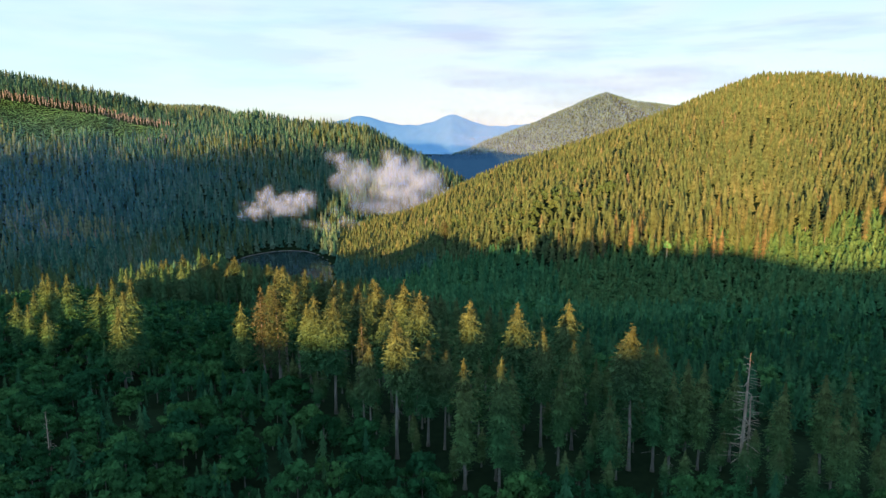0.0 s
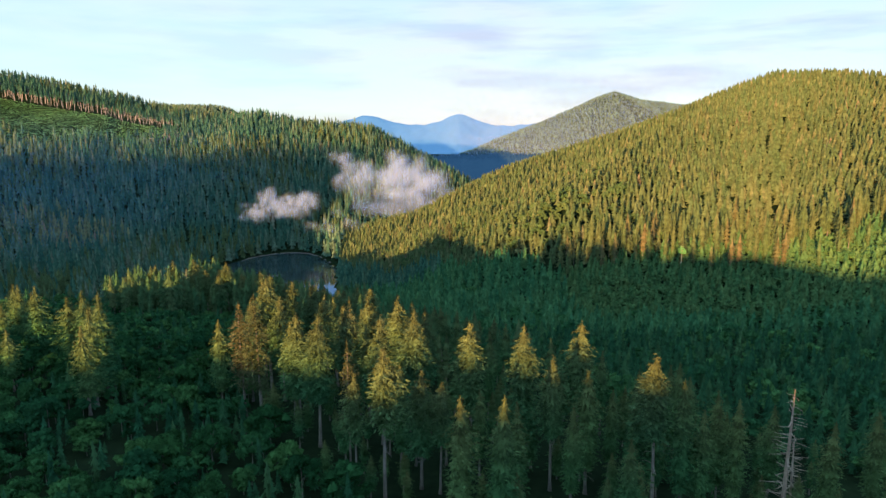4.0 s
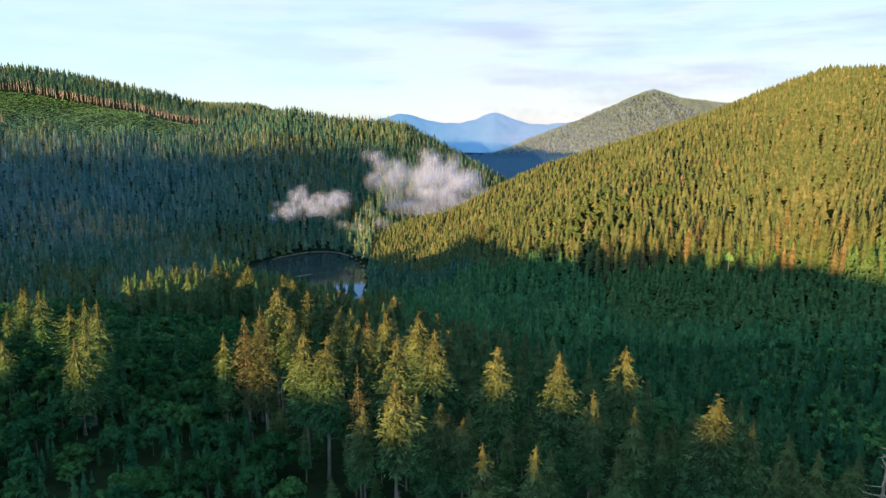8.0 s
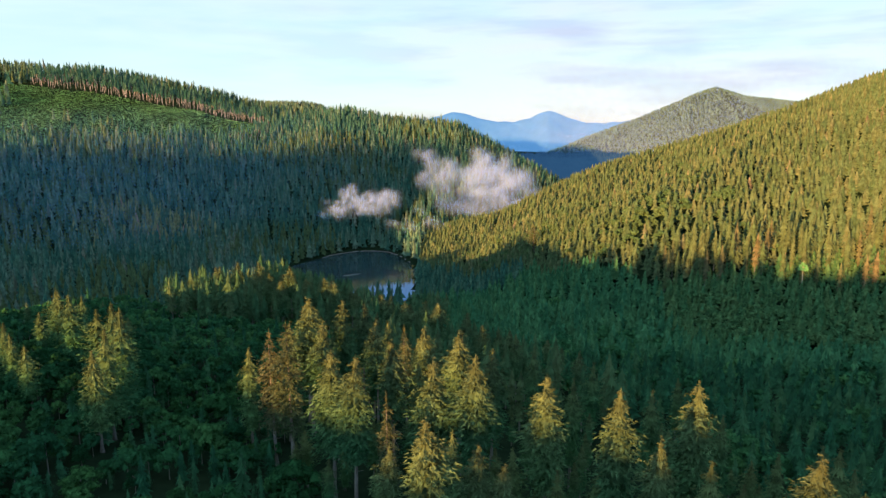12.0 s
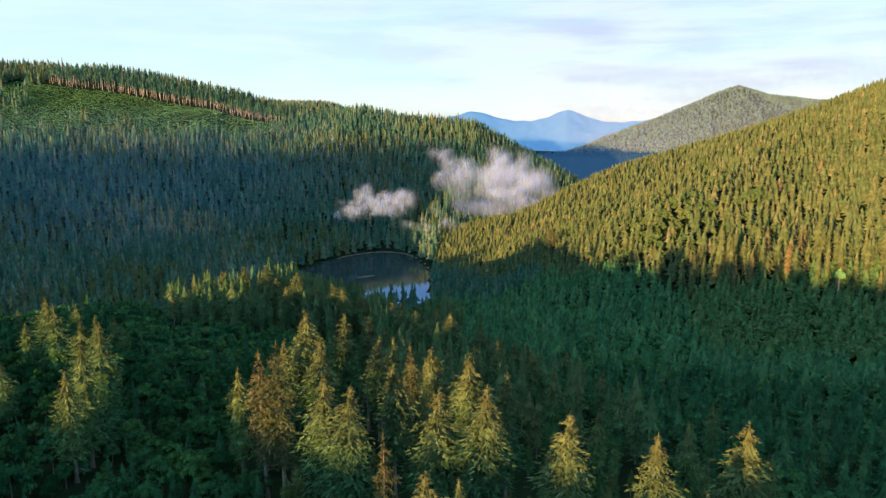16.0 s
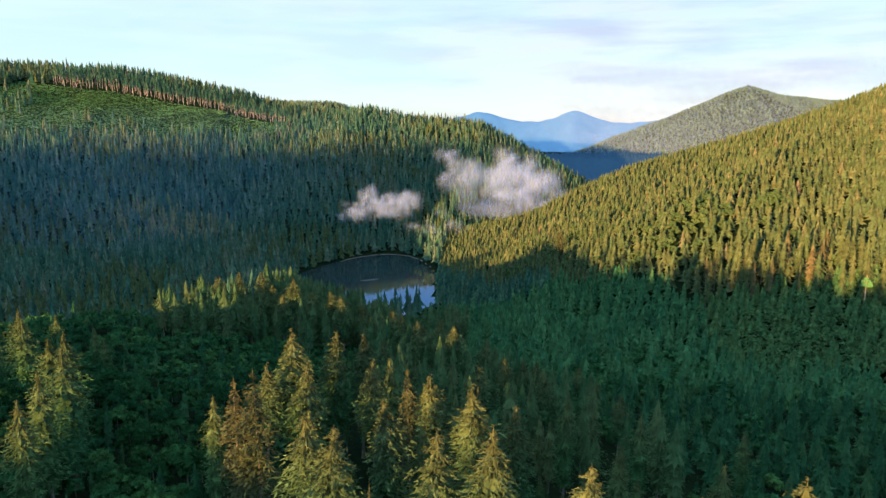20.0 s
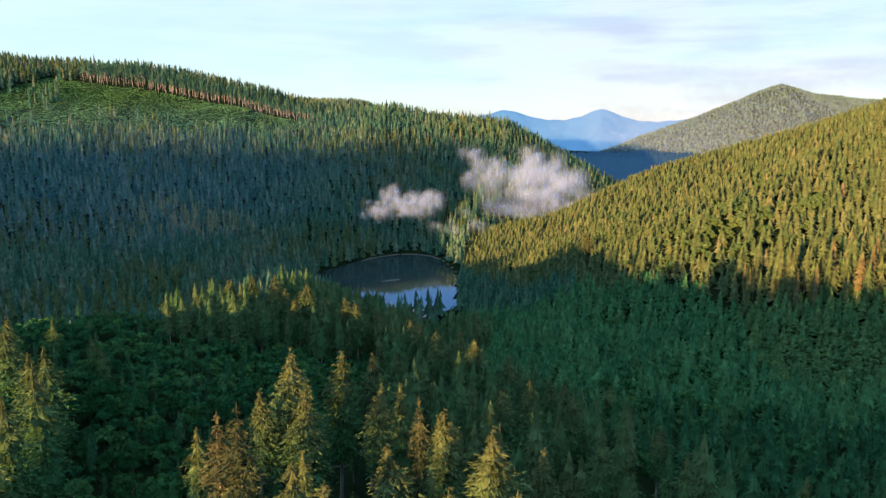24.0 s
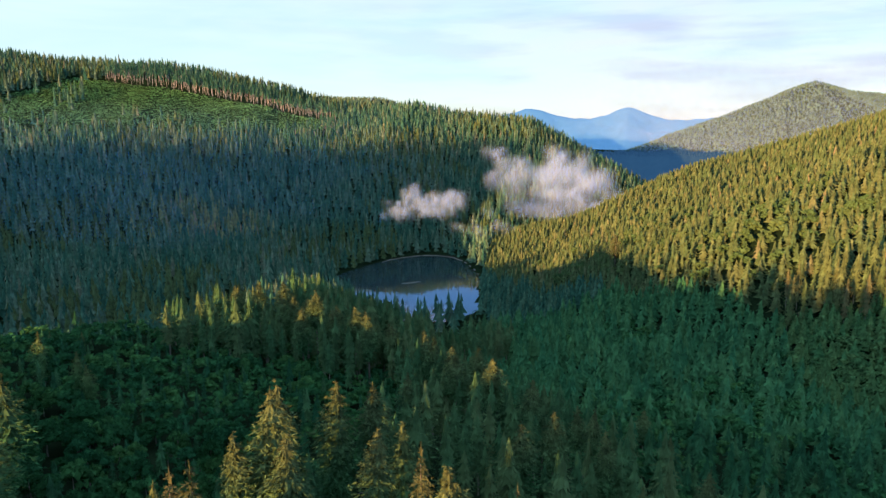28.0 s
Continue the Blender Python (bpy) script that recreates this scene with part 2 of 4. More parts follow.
M_LEAFY = foliage("shaded_slope_leaves", [(p_, (c_[0] * .80, c_[1] * .84, c_[2] * .80)) for p_, c_ in BROAD], 0.2)
M_RUST = foliage("dry_needles", ((0, (0.046, 0.062, 0.028)), (1, (0.066, 0.070, 0.034))), 0.1, single=True, sun_brown=.35)
M_FAR = foliage("paled_needles", FAR_GREEN, 0.2)
M_BARK = solid("spruce_bark", (0.085, 0.072, 0.060), (0.17, 0.145, 0.12), 3.0, spec=0.05)
M_STEM = solid("scaly_stem_bark", (0.17, 0.155, 0.165), (0.30, 0.27, 0.28), 3.0, spec=0.02)
M_DEADWOOD = solid("bleached_wood", (0.16, 0.115, 0.085), (0.28, 0.205, 0.155), 3.0, spec=0.02)
M_PALE = solid("pale_bark", (0.20, 0.19, 0.13), (0.32, 0.30, 0.21), 4.0, spec=0.05)
# kept darker than real soil, so gaps between trees read as deep shade
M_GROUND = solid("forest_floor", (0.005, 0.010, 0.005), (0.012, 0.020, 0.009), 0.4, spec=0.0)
M_SHORE = solid("shore_mud", (0.045, 0.038, 0.032), (0.11, 0.090, 0.075), 0.12)
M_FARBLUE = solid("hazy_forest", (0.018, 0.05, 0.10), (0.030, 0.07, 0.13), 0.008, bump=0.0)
# haze of many kilometres painted onto the far range: bluish base, emitted air light
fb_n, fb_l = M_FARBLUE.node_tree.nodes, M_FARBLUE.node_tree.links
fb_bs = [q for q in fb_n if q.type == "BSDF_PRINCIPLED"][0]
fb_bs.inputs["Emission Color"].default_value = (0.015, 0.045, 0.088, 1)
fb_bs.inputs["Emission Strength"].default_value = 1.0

# stand-in for the far hill's shaded foot: shade and haze as colour, emission
M_FOOT = solid("shaded_hill_foot", (0.010, 0.022, 0.030), (0.016, 0.030, 0.038), 0.03, bump=0.2, spec=0.0)
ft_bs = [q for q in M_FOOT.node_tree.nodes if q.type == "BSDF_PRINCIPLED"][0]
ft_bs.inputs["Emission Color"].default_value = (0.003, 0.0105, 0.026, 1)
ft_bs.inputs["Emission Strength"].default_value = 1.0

# ---------------------------------------------------------------- lie of the land
LAKE_Z = -85.0
LAKE_C, LAKE_R = (-218.0, 788.0), (78.0, 144.0)
# each crest point: x, y, z, fall on the camera's side, fall on the far side
RIGHT_HILL = ((-150, 960, -62, .04, .3), (-46, 930, -36, .06, .3), (93, 935, 30, .10, .3), (200, 950, 64, .15, .3), (316, 914, 110, .21, .3),
              (377, 900, 136, .26, .3), (416, 880, 148, .28, .3), (465, 830, 143, .29, .3), (502, 760, 130, .29, .3), (520, 620, 112, .29, .3), (560, 400, 90, .29, .3))
LEFT_HILL = ((-2400, 1000, 290, .3, .3), (-1500, 1250, 235, .34, .3), (-1070, 1380, 196, .36, .3), (-940, 1430, 188, .36, .3), (-720, 1490, 148, .33, .3), (-640, 1500, 126, .32, .3), (-555, 1515, 107, .31, .3),
             (-490, 1525, 103, .31, .3), (-425, 1530, 108, .30, .3), (-345, 1535, 91, .29, .3), (-270, 1540, 84, .28, .3), (-175, 1530, 76, .28, .3), (-85, 1530, 22, .25, .3), (10, 1480, -45, .2, .3))
FAR_HILL = ((-60, 2850, -60, .35, .3), (105, 2798, -5, .4, .3), (380, 2740, 110, .42, .3), (560, 2700, 185, .42, .3), (645, 2692, 215, .42, .3), (760, 2760, 190, .42, .3), (1030, 3029, 180, .42, .3), (2200, 3300, 160, .42, .3))
BACK_RIDGE = ((-2200, 2450, 110, .25, .3), (-1300, 2540, 148, .25, .3), (-1140, 2590, 164, .25, .3), (-1000, 2590, 163, .25, .3), (-900, 2590, 164, .25, .3), (-850, 2590, 158, .3, .3), (-795, 2590, 132, .3, .3), (-680, 2600, 90, .3, .3))
# crest of the unseen ridge behind the start, shaped to shade the valley: x, z along y = -450
SUN_RIDGE = ((-4900, 380), (-2600, 290), (-1620, 168), (-1540, 178), (-1515, 184), (-1480, 190), (-1428, 190), (-1364, 194), (-1300, 198), (-1240, 206), (-1180, 213), (-1100, 222), (-1056, 226), (-1010, 222), (-930, 150), (-890, 105), (-820, 72), (-748, 62), (-680, 74), (-610, 78), (-560, 79), (-525, 87), (-470, 92), (-385, 93), (-285, 94), (-222, 99), (-195, 97), (-165, 94), (-130, 99), (0, 96),
             (300, 104), (900, 130), (4900, 200))


def crest_field(x, y, pts, soft=25.0):
    best = np.full(np.shape(x), -1e4)
    for (x0, y0, z0, a0, b0), (x1, y1, z1, a1, b1) in zip(pts[:-1], pts[1:]):
        dx, dy = x1 - x0, y1 - y0
        ln = math.hypot(dx, dy)
        t_ = ((x - x0) * dx + (y - y0) * dy) / ln ** 2
        t = np.clip(t_, 0, 1)
        side = (dx * (y - y0) - dy * (x - x0)) / ln
        over = np.abs(t_ - t) * ln
        d = np.sqrt(side * side + soft * soft) - soft
        near = side < 0 if dx > 0 else side > 0
        k = np.where(near, a0 + t * (a1 - a0), b0 + t * (b1 - b0))
        d = d + np.hypot(over, 1) * .55 / np.maximum(k, .05)
        best = np.maximum(best, z0 + t * (z1 - z0) - k * d)
    return best


def wave(x, y, s):
    return (np.sin(x / s + 1.3 * np.sin(y / s * .7 + .4)) + np.sin(y / s * 1.1 + 1.7 * np.sin(x / s * .6 + 2.1))) * .5


def lake_bend(y):
    """The near arm of the lake swings to the east."""
    return .5 * np.maximum(LAKE_C[1] - y, 0)


def lake_r(x, y):
    x = x - lake_bend(y)
    a = np.arctan2(y - LAKE_C[1], x - LAKE_C[0])
    r = np.hypot((x - LAKE_C[0]) / LAKE_R[0], (y - LAKE_C[1]) / LAKE_R[1])
    return r / (1 + .07 * np.sin(2 * a + .6) + .05 * np.sin(3 * a + 1.9) + .03 * np.sin(5 * a))


def sun_ridge(x, y):
    crest = np.interp(x - .466 * (y + 450), [p[0] for p in SUN_RIDGE], [p[1] for p in SUN_RIDGE])
    return np.where(y < 150, crest, -200) - .3 * (np.sqrt((y + 450) ** 2 + 625) - 25)


def fields(x, y):
    spur = 36 - .09 * np.clip(x, -400, 400) - .095 * np.maximum(y, -60) - (.0003 - .0001 * np.clip((-x - 30) / 40, 0, 1)) * np.maximum(y - 150, 0) ** 2 - .003 * np.maximum(-x - 130, 0) ** 2 - np.maximum(-60 - y, 0) * .1
    floor = np.clip(-85 + (lake_r(x, y) - 1) * 30, -93, -76) - np.clip((y - 1300) * .03, 0, 60)
    return [spur, floor] + [crest_field(x, y, p) for p in (RIGHT_HILL, LEFT_HILL, FAR_HILL, BACK_RIDGE)] + [sun_ridge(x, y)]


SLOPE = (-4.5, -5.6, -34.9, 2.1, 4.2, -8.6, -1.1, 6.5, 5.9, 7.1, .7, -.4, -.3, 2.4, 1.5)


def near_slope(x, y):
    """The broad wooded slope under the flight, a gentle curved fall towards the valley."""
    u, v = np.clip(x, -190, 210) / 150, (np.maximum(y, 70) - 280) / 200
    terms = (1, u, v, u * u, u * v, v * v, u ** 3, u * u * v, u * v * v, v ** 3, u ** 4, u ** 3 * v, u * u * v * v, u * v ** 3, v ** 4)
    return sum(c * q for c, q in zip(SLOPE, terms)) - .004 * np.maximum(-190 - x, 0) ** 2


def slope_share(x, y):
    """1 on the near slope, fading to 0 where the hills and the lake basin take over."""
    far = np.interp(x, (-260, -190, -125, -108, -58, 20, 60, 100, 150, 220), (360, 400, 425, 450, 572, 580, 500, 430, 395, 365))
    soft_ = np.interp(x, (-60, 20), (50, 115))
    s_ = np.clip((far + soft_ - y) / (2 * soft_), 0, 1) * np.clip((x + 330) / 100, 0, 1) * np.clip((330 - x) / 100, 0, 1) * np.clip((y + 260) / 200, 0, 1)
    return s_ * s_ * (3 - 2 * s_)


def height(x, y):
    x, y = np.asarray(x, float), np.asarray(y, float)
    hs = fields(x, y)
    k = 7.0
    top = np.maximum.reduce(hs)
    z = top + k * np.log(sum(np.exp(np.maximum((h - top) / k, -40)) for h in hs))
    d_ = (lake_r(x, y) - 1) * 118
    shore = -83 + .26 * d_ + (.0002 + .0008 * np.clip((x + 60) / 150, 0, 1)) * np.maximum(d_, 0) ** 2
    z = -7 * np.log(np.exp(-np.clip(z, -150, 500) / 7) + np.exp(-np.clip(shore, -150, 600) / 7))
    gx = 30 - .467 * np.clip(y - 300, -200, 330)
    z = z - 48 * np.exp(-((x - gx) / 62) ** 2) * np.clip((y - 230) / 190, 0, 1) * np.clip((720 - y) / 120, 0, 1)
    k_ = slope_share(x, y)
    z = z * (1 - k_) + near_slope(x, y) * k_
    z = z + (6 * wave(x, y, 47) + (6 * wave(x, y, 52) + 5 * wave(x, y, 15)) * np.clip((-900 - x) / 100, 0, 1)) * np.clip((-250 - y) / 100, 0, 1)
    z = z + (1.6 * wave(x, y, 23) * (1 - .5 * k_) + 4 * wave(x, y, 90) * (1 - k_)) * np.clip((lake_r(x, y) - 1) * 4, 0, 1)
    return np.where(lake_r(x, y) < 1, np.minimum(z, LAKE_Z - 1.5), np.maximum(z, LAKE_Z + .3))


def mesh_from(name, verts, tris, mats, tint=None, mat_index=None, smooth=False):
    me = bpy.data.meshes.new(name)
    verts, tris = np.asarray(verts, np.float32), np.asarray(tris, np.int32)
    me.vertices.add(len(verts))
    me.vertices.foreach_set("co", verts.ravel())
    me.loops.add(tris.size)
    me.loops.foreach_set("vertex_index", tris.ravel())
    me.polygons.add(len(tris))
    me.polygons.foreach_set("loop_start", np.arange(0, tris.size, 3, dtype=np.int32))
    for m in mats:
        me.materials.append(m)
    if mat_index is not None:
        me.polygons.foreach_set("material_index", np.asarray(mat_index, np.int32))
    if tint is not None:
        at = me.attributes.new("tint", "FLOAT", "POINT")
        at.data.foreach_set("value", np.asarray(tint, np.float32))
    me.polygons.foreach_set("use_smooth", np.full(len(tris), smooth))
    me.update(calc_edges=True)
    me.validate()
    return me


def grid_mesh(name, xs, ys, zf, mats):
    gx, gy = np.meshgrid(xs, ys)
    z = zf(gx, gy)
    v = np.stack([gx, gy, z], -1).reshape(-1, 3)
    nx, ny = len(xs), len(ys)
    i = (np.arange(ny - 1)[:, None] * nx + np.arange(nx - 1)[None]).ravel()
    t = np.concatenate([np.stack([i, i + 1, i + nx + 1], 1), np.stack([i, i + nx + 1, i + nx], 1)])
    return mesh_from(name, v, t, mats, smooth=True)


xs = np.concatenate([np.arange(-4900, -1700, 100), np.arange(-1700, -400, 14), np.arange(-400, 500, 9), np.arange(500, 1200, 25), np.arange(1200, 4901, 100)])
ys = np.concatenate([np.arange(-4900, -900, 100), np.arange(-900, 0, 20), np.arange(0, 640, 9), np.arange(640, 1700, 16), np.arange(1700, 4901, 60)])
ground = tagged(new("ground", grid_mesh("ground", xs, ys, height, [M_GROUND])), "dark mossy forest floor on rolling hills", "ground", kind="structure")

# ---------------------------------------------------------------- lake
m, n, l = mat_nodes("lake_water")
o_ = n.new("ShaderNodeOutputMaterial")
b_ = n.new("ShaderNodeBsdfPrincipled")
b_.inputs["Base Color"].default_value = (0.010, 0.018, 0.020, 1)
b_.inputs["Roughness"].default_value = 0.03
b_.inputs["IOR"].default_value = 1.33
l.new(b_.outputs[0], o_.inputs["Surface"])
M_WATER = m
a_ = np.linspace(0, 2 * np.pi, 97)[:-1]
ang_ = a_
rr_ = 1.03 * (1 + .07 * np.sin(2 * ang_ + .6) + .05 * np.sin(3 * ang_ + 1.9) + .03 * np.sin(5 * ang_))
k_ = 1 / np.hypot(np.cos(ang_) / LAKE_R[0], np.sin(ang_) / LAKE_R[1])
lv = np.stack([LAKE_C[0] + rr_ * k_ * np.cos(ang_), LAKE_C[1] + rr_ * k_ * np.sin(ang_), np.full(96, LAKE_Z)], 1)
lv[:, 0] += lake_bend(lv[:, 1])
lv = np.vstack([lv, [[LAKE_C[0], LAKE_C[1], LAKE_Z]]])
lt = np.array([[i, (i + 1) % 96, 96] for i in range(96)])
water = tagged(new("water", mesh_from("water", lv, lt, [M_WATER])), "calm dark mountain lake mirroring hills and sky", "lake", kind="structure")


# ---------------------------------------------------------------- trees
def conifer_far(rs, tiers=5, points=6, notch=.5):
    """A ragged stack of skirts: height 1, widest radius about .17."""
    v, t = [], []
    for k in range(tiers):
        zt, zb = 1 - k * .8 / tiers, 1 - (k + 1.45) * .8 / tiers - .02 * rs.random()
        rad = .17 * ((k + 1) / tiers) ** .8
        base = len(v)
        v.append((rs.normal(0, .006), rs.normal(0, .006), zt))
        ph = rs.random() * 6.28
        for j in range(points * 2):
            a = ph + np.pi * j / points + rs.normal(0, .12)
            r = rad * ((.72 + .85 * rs.random()) if j % 2 == 0 else notch * (.85 + .3 * rs.random()))
            v.append((r * np.cos(a), r * np.sin(a), zb + (0 if j % 2 == 0 else .05) + rs.normal(0, .03)))
        for j in range(points * 2):
            t.append((base, base + 1 + j, base + 1 + (j + 1) % (points * 2)))
    return np.array(v), np.array(t)


def spray(v, t, b, d, ln, wd, rs):
    """One needle spray: a thin ragged triangle from b along d."""
    s = np.cross(d, rs.normal(size=3))
    s = s / (np.linalg.norm(s) + 1e-6) * wd
    k = len(v)
    v.extend((b - s, b + s, b + d * ln))
    t.append((k, k + 1, k + 2))


def conifer(rs, whorls, per, base, wide, sprays, thin=0.0, fat=1.0, flat=.9, core=0):
    """A spruce crown of height 1: whorls of drooping branches, each set with needle sprays on both sides."""
    v, t = [], []
    gap = rs.random() * 6.28
    for k in range(core):
        # dense needles close to the stem, in ragged drooping tiers
        u = (k + 1) / core
        zt, zb = 1 - (1 - base) * (u - 1 / core) ** flat, 1 - (1 - base) * min(1, u + .45 / core) ** flat
        rad = wide * .50 * min(1, (u / .32) ** .8) * (1 if u < .85 else 1 - (u - .85) * 2)
        c0, ph = len(v), rs.random() * 6.28
        v.append((0, 0, zt))
        for j in range(18):
            a = ph + .3491 * j + rs.normal(0, .1)
            r = rad * ((.8 + .5 * rs.random()) if j % 2 == 0 else .7)
            v.append((r * np.cos(a), r * np.sin(a), zb + (0 if j % 2 == 0 else .25 * (zt - zb)) + rs.normal(0, .010)))
        t.extend((c0, c0 + 1 + j, c0 + 1 + (j + 1) % 18) for j in range(18))
    for k in range(whorls):
        u = (k + .6) / whorls
        z0 = 1 - (1 - base) * u ** flat
        r = wide * min(1, (u / .32) ** .75) * (1 if u < .8 else 1 - (u - .8) * 1.8) * (.7 + .45 * rs.random())
        ph = rs.random() * 6.28
        n_ = per if u > .15 else max(3, per - 2)
        for j in range(n_):
            if rs.random() < thin:
                continue
            a = ph + 6.283 * j / n_ + rs.normal(0, .3)
            d = np.array([np.cos(a), np.sin(a), 0])
            side = np.array([-d[1], d[0], 0])
            ln = max(.016, r * (.62 + .48 * rs.random()) * (1 + .2 * np.cos(a - gap)))
            z = z0 + rs.normal(0, .014)
            droop, lift = .25 + .4 * rs.random(), .08 + .15 * rs.random()
            for q_ in range(sprays):
                q = (q_ + .6 + .5 * rs.random()) / (sprays + .4)
                b = d * ln * q * .92 + np.array([0, 0, z + lift * ln * q - droop * ln * q * q])
                b = b + rs.normal(0, .07 * ln, 3)
                s = 1 if q_ % 2 else -1
                dd = d * (.45 + .5 * q) + side * s * (.75 - .45 * q) + np.array([0, 0, -.3]) + rs.normal(0, .32, 3)
                dd /= np.linalg.norm(dd)
                spray(v, t, b, dd, (ln * (.19 - .06 * q) + .006) * fat, (ln * .020 + .0014) * fat, rs)
    spray(v, t, np.array([0, 0, .95]), np.array([0, 0, 1.]), .07, .006, rs)
    spray(v, t, np.array([0, 0, .94]), np.array([.2, .1, .97]), .05, .008, rs)
    return np.array(v), np.array(t)


def tube(rows, sides=6):
    """A tapered tube through rows of (x, y, z, radius)."""
    v, t = [], []
    for x, y, z, r in rows:
        for j in range(sides):
            a = 6.283 * j / sides
            v.append((x + r * np.cos(a), y + r * np.sin(a), z))
    for k in range(len(rows) - 1):
        for j in range(sides):
            a, b = k * sides + j, k * sides + (j + 1) % sides
            t.extend(((a, b, b + sides), (a, b + sides, a + sides)))
    return np.array(v), np.array(t)


def leaf_cloud(rs, clumps, per, size, wide=.34, low=.28, lumps=True):
    """A crown of leaf sprays grouped in uneven clumps, height 1."""
    v, t = [], []
    for c in range(clumps):
        e_, a = math.asin(-.25 + 1.25 * rs.random()), rs.random() * 6.283
        sh = .55 + .42 * rs.random() ** .6
        cx, cy = wide * sh * math.cos(e_) * math.cos(a), wide * sh * math.cos(e_) * math.sin(a)
        z = low + (.9 - low) * .5 + (.9 - low) * .46 * sh * math.sin(e_)
        cr = (.09 + .08 * rs.random()) * (wide / .38)
        lump = len(v)
        for o in ((1, 0, -.2), (0, 1, .1), (-1, 0, -.1), (0, -1, .2), (.1, .1, .9), (0, 0, -.9)):
            v.append(np.array([cx, cy, z]) + np.array(o) * cr * (.62 + .3 * rs.random()))
        for o in range(4 if lumps else 0):
            t.extend(((lump + o, lump + (o + 1) % 4, lump + 4), (lump + (o + 1) % 4, lump + o, lump + 5)))
        for q in range(per):
            d = rs.normal(size=3)
            d /= np.linalg.norm(d)
            d[2] = abs(d[2]) * .9 - .15 if rs.random() < .75 else d[2]
            p = np.array([cx, cy, z]) + d * cr * np.array([1, 1, .75])
            nrm = d + rs.normal(size=3) * .6
            s1 = np.cross(nrm, (0.3, .2, 1))
            s1 /= np.linalg.norm(s1) + 1e-6
            s2 = np.cross(nrm, s1)
            s2 /= np.linalg.norm(s2) + 1e-6
            e = size * (.6 + .8 * rs.random())
            b = len(v)
            v.extend((p - s1 * e * .9 - s2 * e * .5, p + s1 * e * .9 - s2 * e * .5, p + s2 * e * 1.1))
            t.append((b, b + 1, b + 2))
    return np.array(v), np.array(t)


def scatter_mesh(name, kinds, pos, hgt, wid, rs, mats, tint):
    """Many trees joined: kinds are (verts, tris, material index per tri)."""
    which = rs.integers(0, len(kinds), len(pos))
    V, T, C, I, off = [], [], [], [], 0
    for k, (kv, kt, ki) in enumerate(kinds):
        s = which == k
        if not s.any():
            continue
        a = rs.random(s.sum()) * 6.283
        ca, sa = np.cos(a)[:, None], np.sin(a)[:, None]
        h, w = hgt[s][:, None], (hgt[s] * wid[s])[:, None]
        lean = rs.normal(0, .02, (s.sum(), 2))
        x = (kv[None, :, 0] * ca - kv[None, :, 1] * sa) * w + kv[None, :, 2] * h * lean[:, :1]
        y = (kv[None, :, 0] * sa + kv[None, :, 1] * ca) * w + kv[None, :, 2] * h * lean[:, 1:]
        z = kv[None, :, 2] * h
        vv = np.stack([x + pos[s][:, 0:1], y + pos[s][:, 1:2], z + pos[s][:, 2:3]], -1)
        tt = kt[None] + (np.arange(s.sum()) * len(kv))[:, None, None] + off
        V.append(vv.reshape(-1, 3))
        T.append(tt.reshape(-1, 3))
        C.append(np.repeat(tint[s], len(kv)))
        I.append(np.tile(ki, s.sum()))
        off += len(kv) * s.sum()
    return mesh_from(name, np.concatenate(V), np.concatenate(T), mats, np.concatenate(C), np.concatenate(I))


def jitter_grid(rs, x0, x1, y0, y1, step):
    gx, gy = np.meshgrid(np.arange(x0, x1, step, dtype=float), np.arange(y0, y1, step, dtype=float))
    gx[::2] += step * .5
    p = np.stack([gx.ravel(), gy.ravel()], 1)
    return p + rs.uniform(-.42, .42, p.shape) * step


def in_sector(p, lo=-50, hi=37):
    a = np.degrees(np.arctan2(p[:, 0] + 0, p[:, 1] + 25))
    return (a > lo) & (a < hi)


def on_land(p, margin=1.025):
    return lake_r(p[:, 0], p[:, 1]) > margin


def with_z(p):
    return np.column_stack([p, height(p[:, 0], p[:, 1]) - .15])


rs = np.random.default_rng(7)
MIXMATS = [M_SPRUCE, M_BROAD, M_BARK]
YOUNGMATS = [M_YOUNG, M_YOUNG, M_BARK]
BLUEMATS = [M_BLUE, M_BROAD, M_BARK]
BRUSHMATS = [M_BRUSH, M_BRUSH, M_BARK]
OLDMATS = [M_OLD, M_BROAD, M_BARK]
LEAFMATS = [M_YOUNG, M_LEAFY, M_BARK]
OLIVEMATS = [M_SPRUCE, M_OLIVE, M_BARK]
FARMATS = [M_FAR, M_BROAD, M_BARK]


def kind_of(vt, idx=0, trunk=None):
    """Crown triangles with one material, and a plain four-sided trunk where it can be seen."""
    v, t = vt
    ix = np.full(len(t), idx)
    if trunk:
        tv, tt = tube(((0, 0, 0, trunk * 1.3), (0, 0, .7, trunk * .5)), 4)
        v, t, ix = np.vstack([v, tv]), np.vstack([t, tt + len(v)]), np.concatenate([ix, np.full(len(tt), 2)])
    return v, t, ix


FAR = [kind_of(conifer_far(rs, 6, 5, .68)) for _ in range(7)]
FAR_LOW = [kind_of(conifer_far(rs, 3, 4, .65)) for _ in range(5)]
FAR_SLIM = [kind_of(conifer_far(rs, 4, 4, .7)) for _ in range(6)]
FAR_TINY = [kind_of(conifer_far(rs, 1, 3)) for _ in range(4)]
SNAGGY = [kind_of((v_ * (.62, .62, .55) + (0, 0, .45), t_), 0, .012) for v_, t_ in (conifer_far(rs, 4, 4) for _ in range(4))]
TUFT = [kind_of(leaf_cloud(rs, 4, 5, .17, .42, .0, False), 1) for _ in range(4)]
BLOB = [kind_of(leaf_cloud(rs, 12, 13, .07, .38, .05), 1) for _ in range(5)]
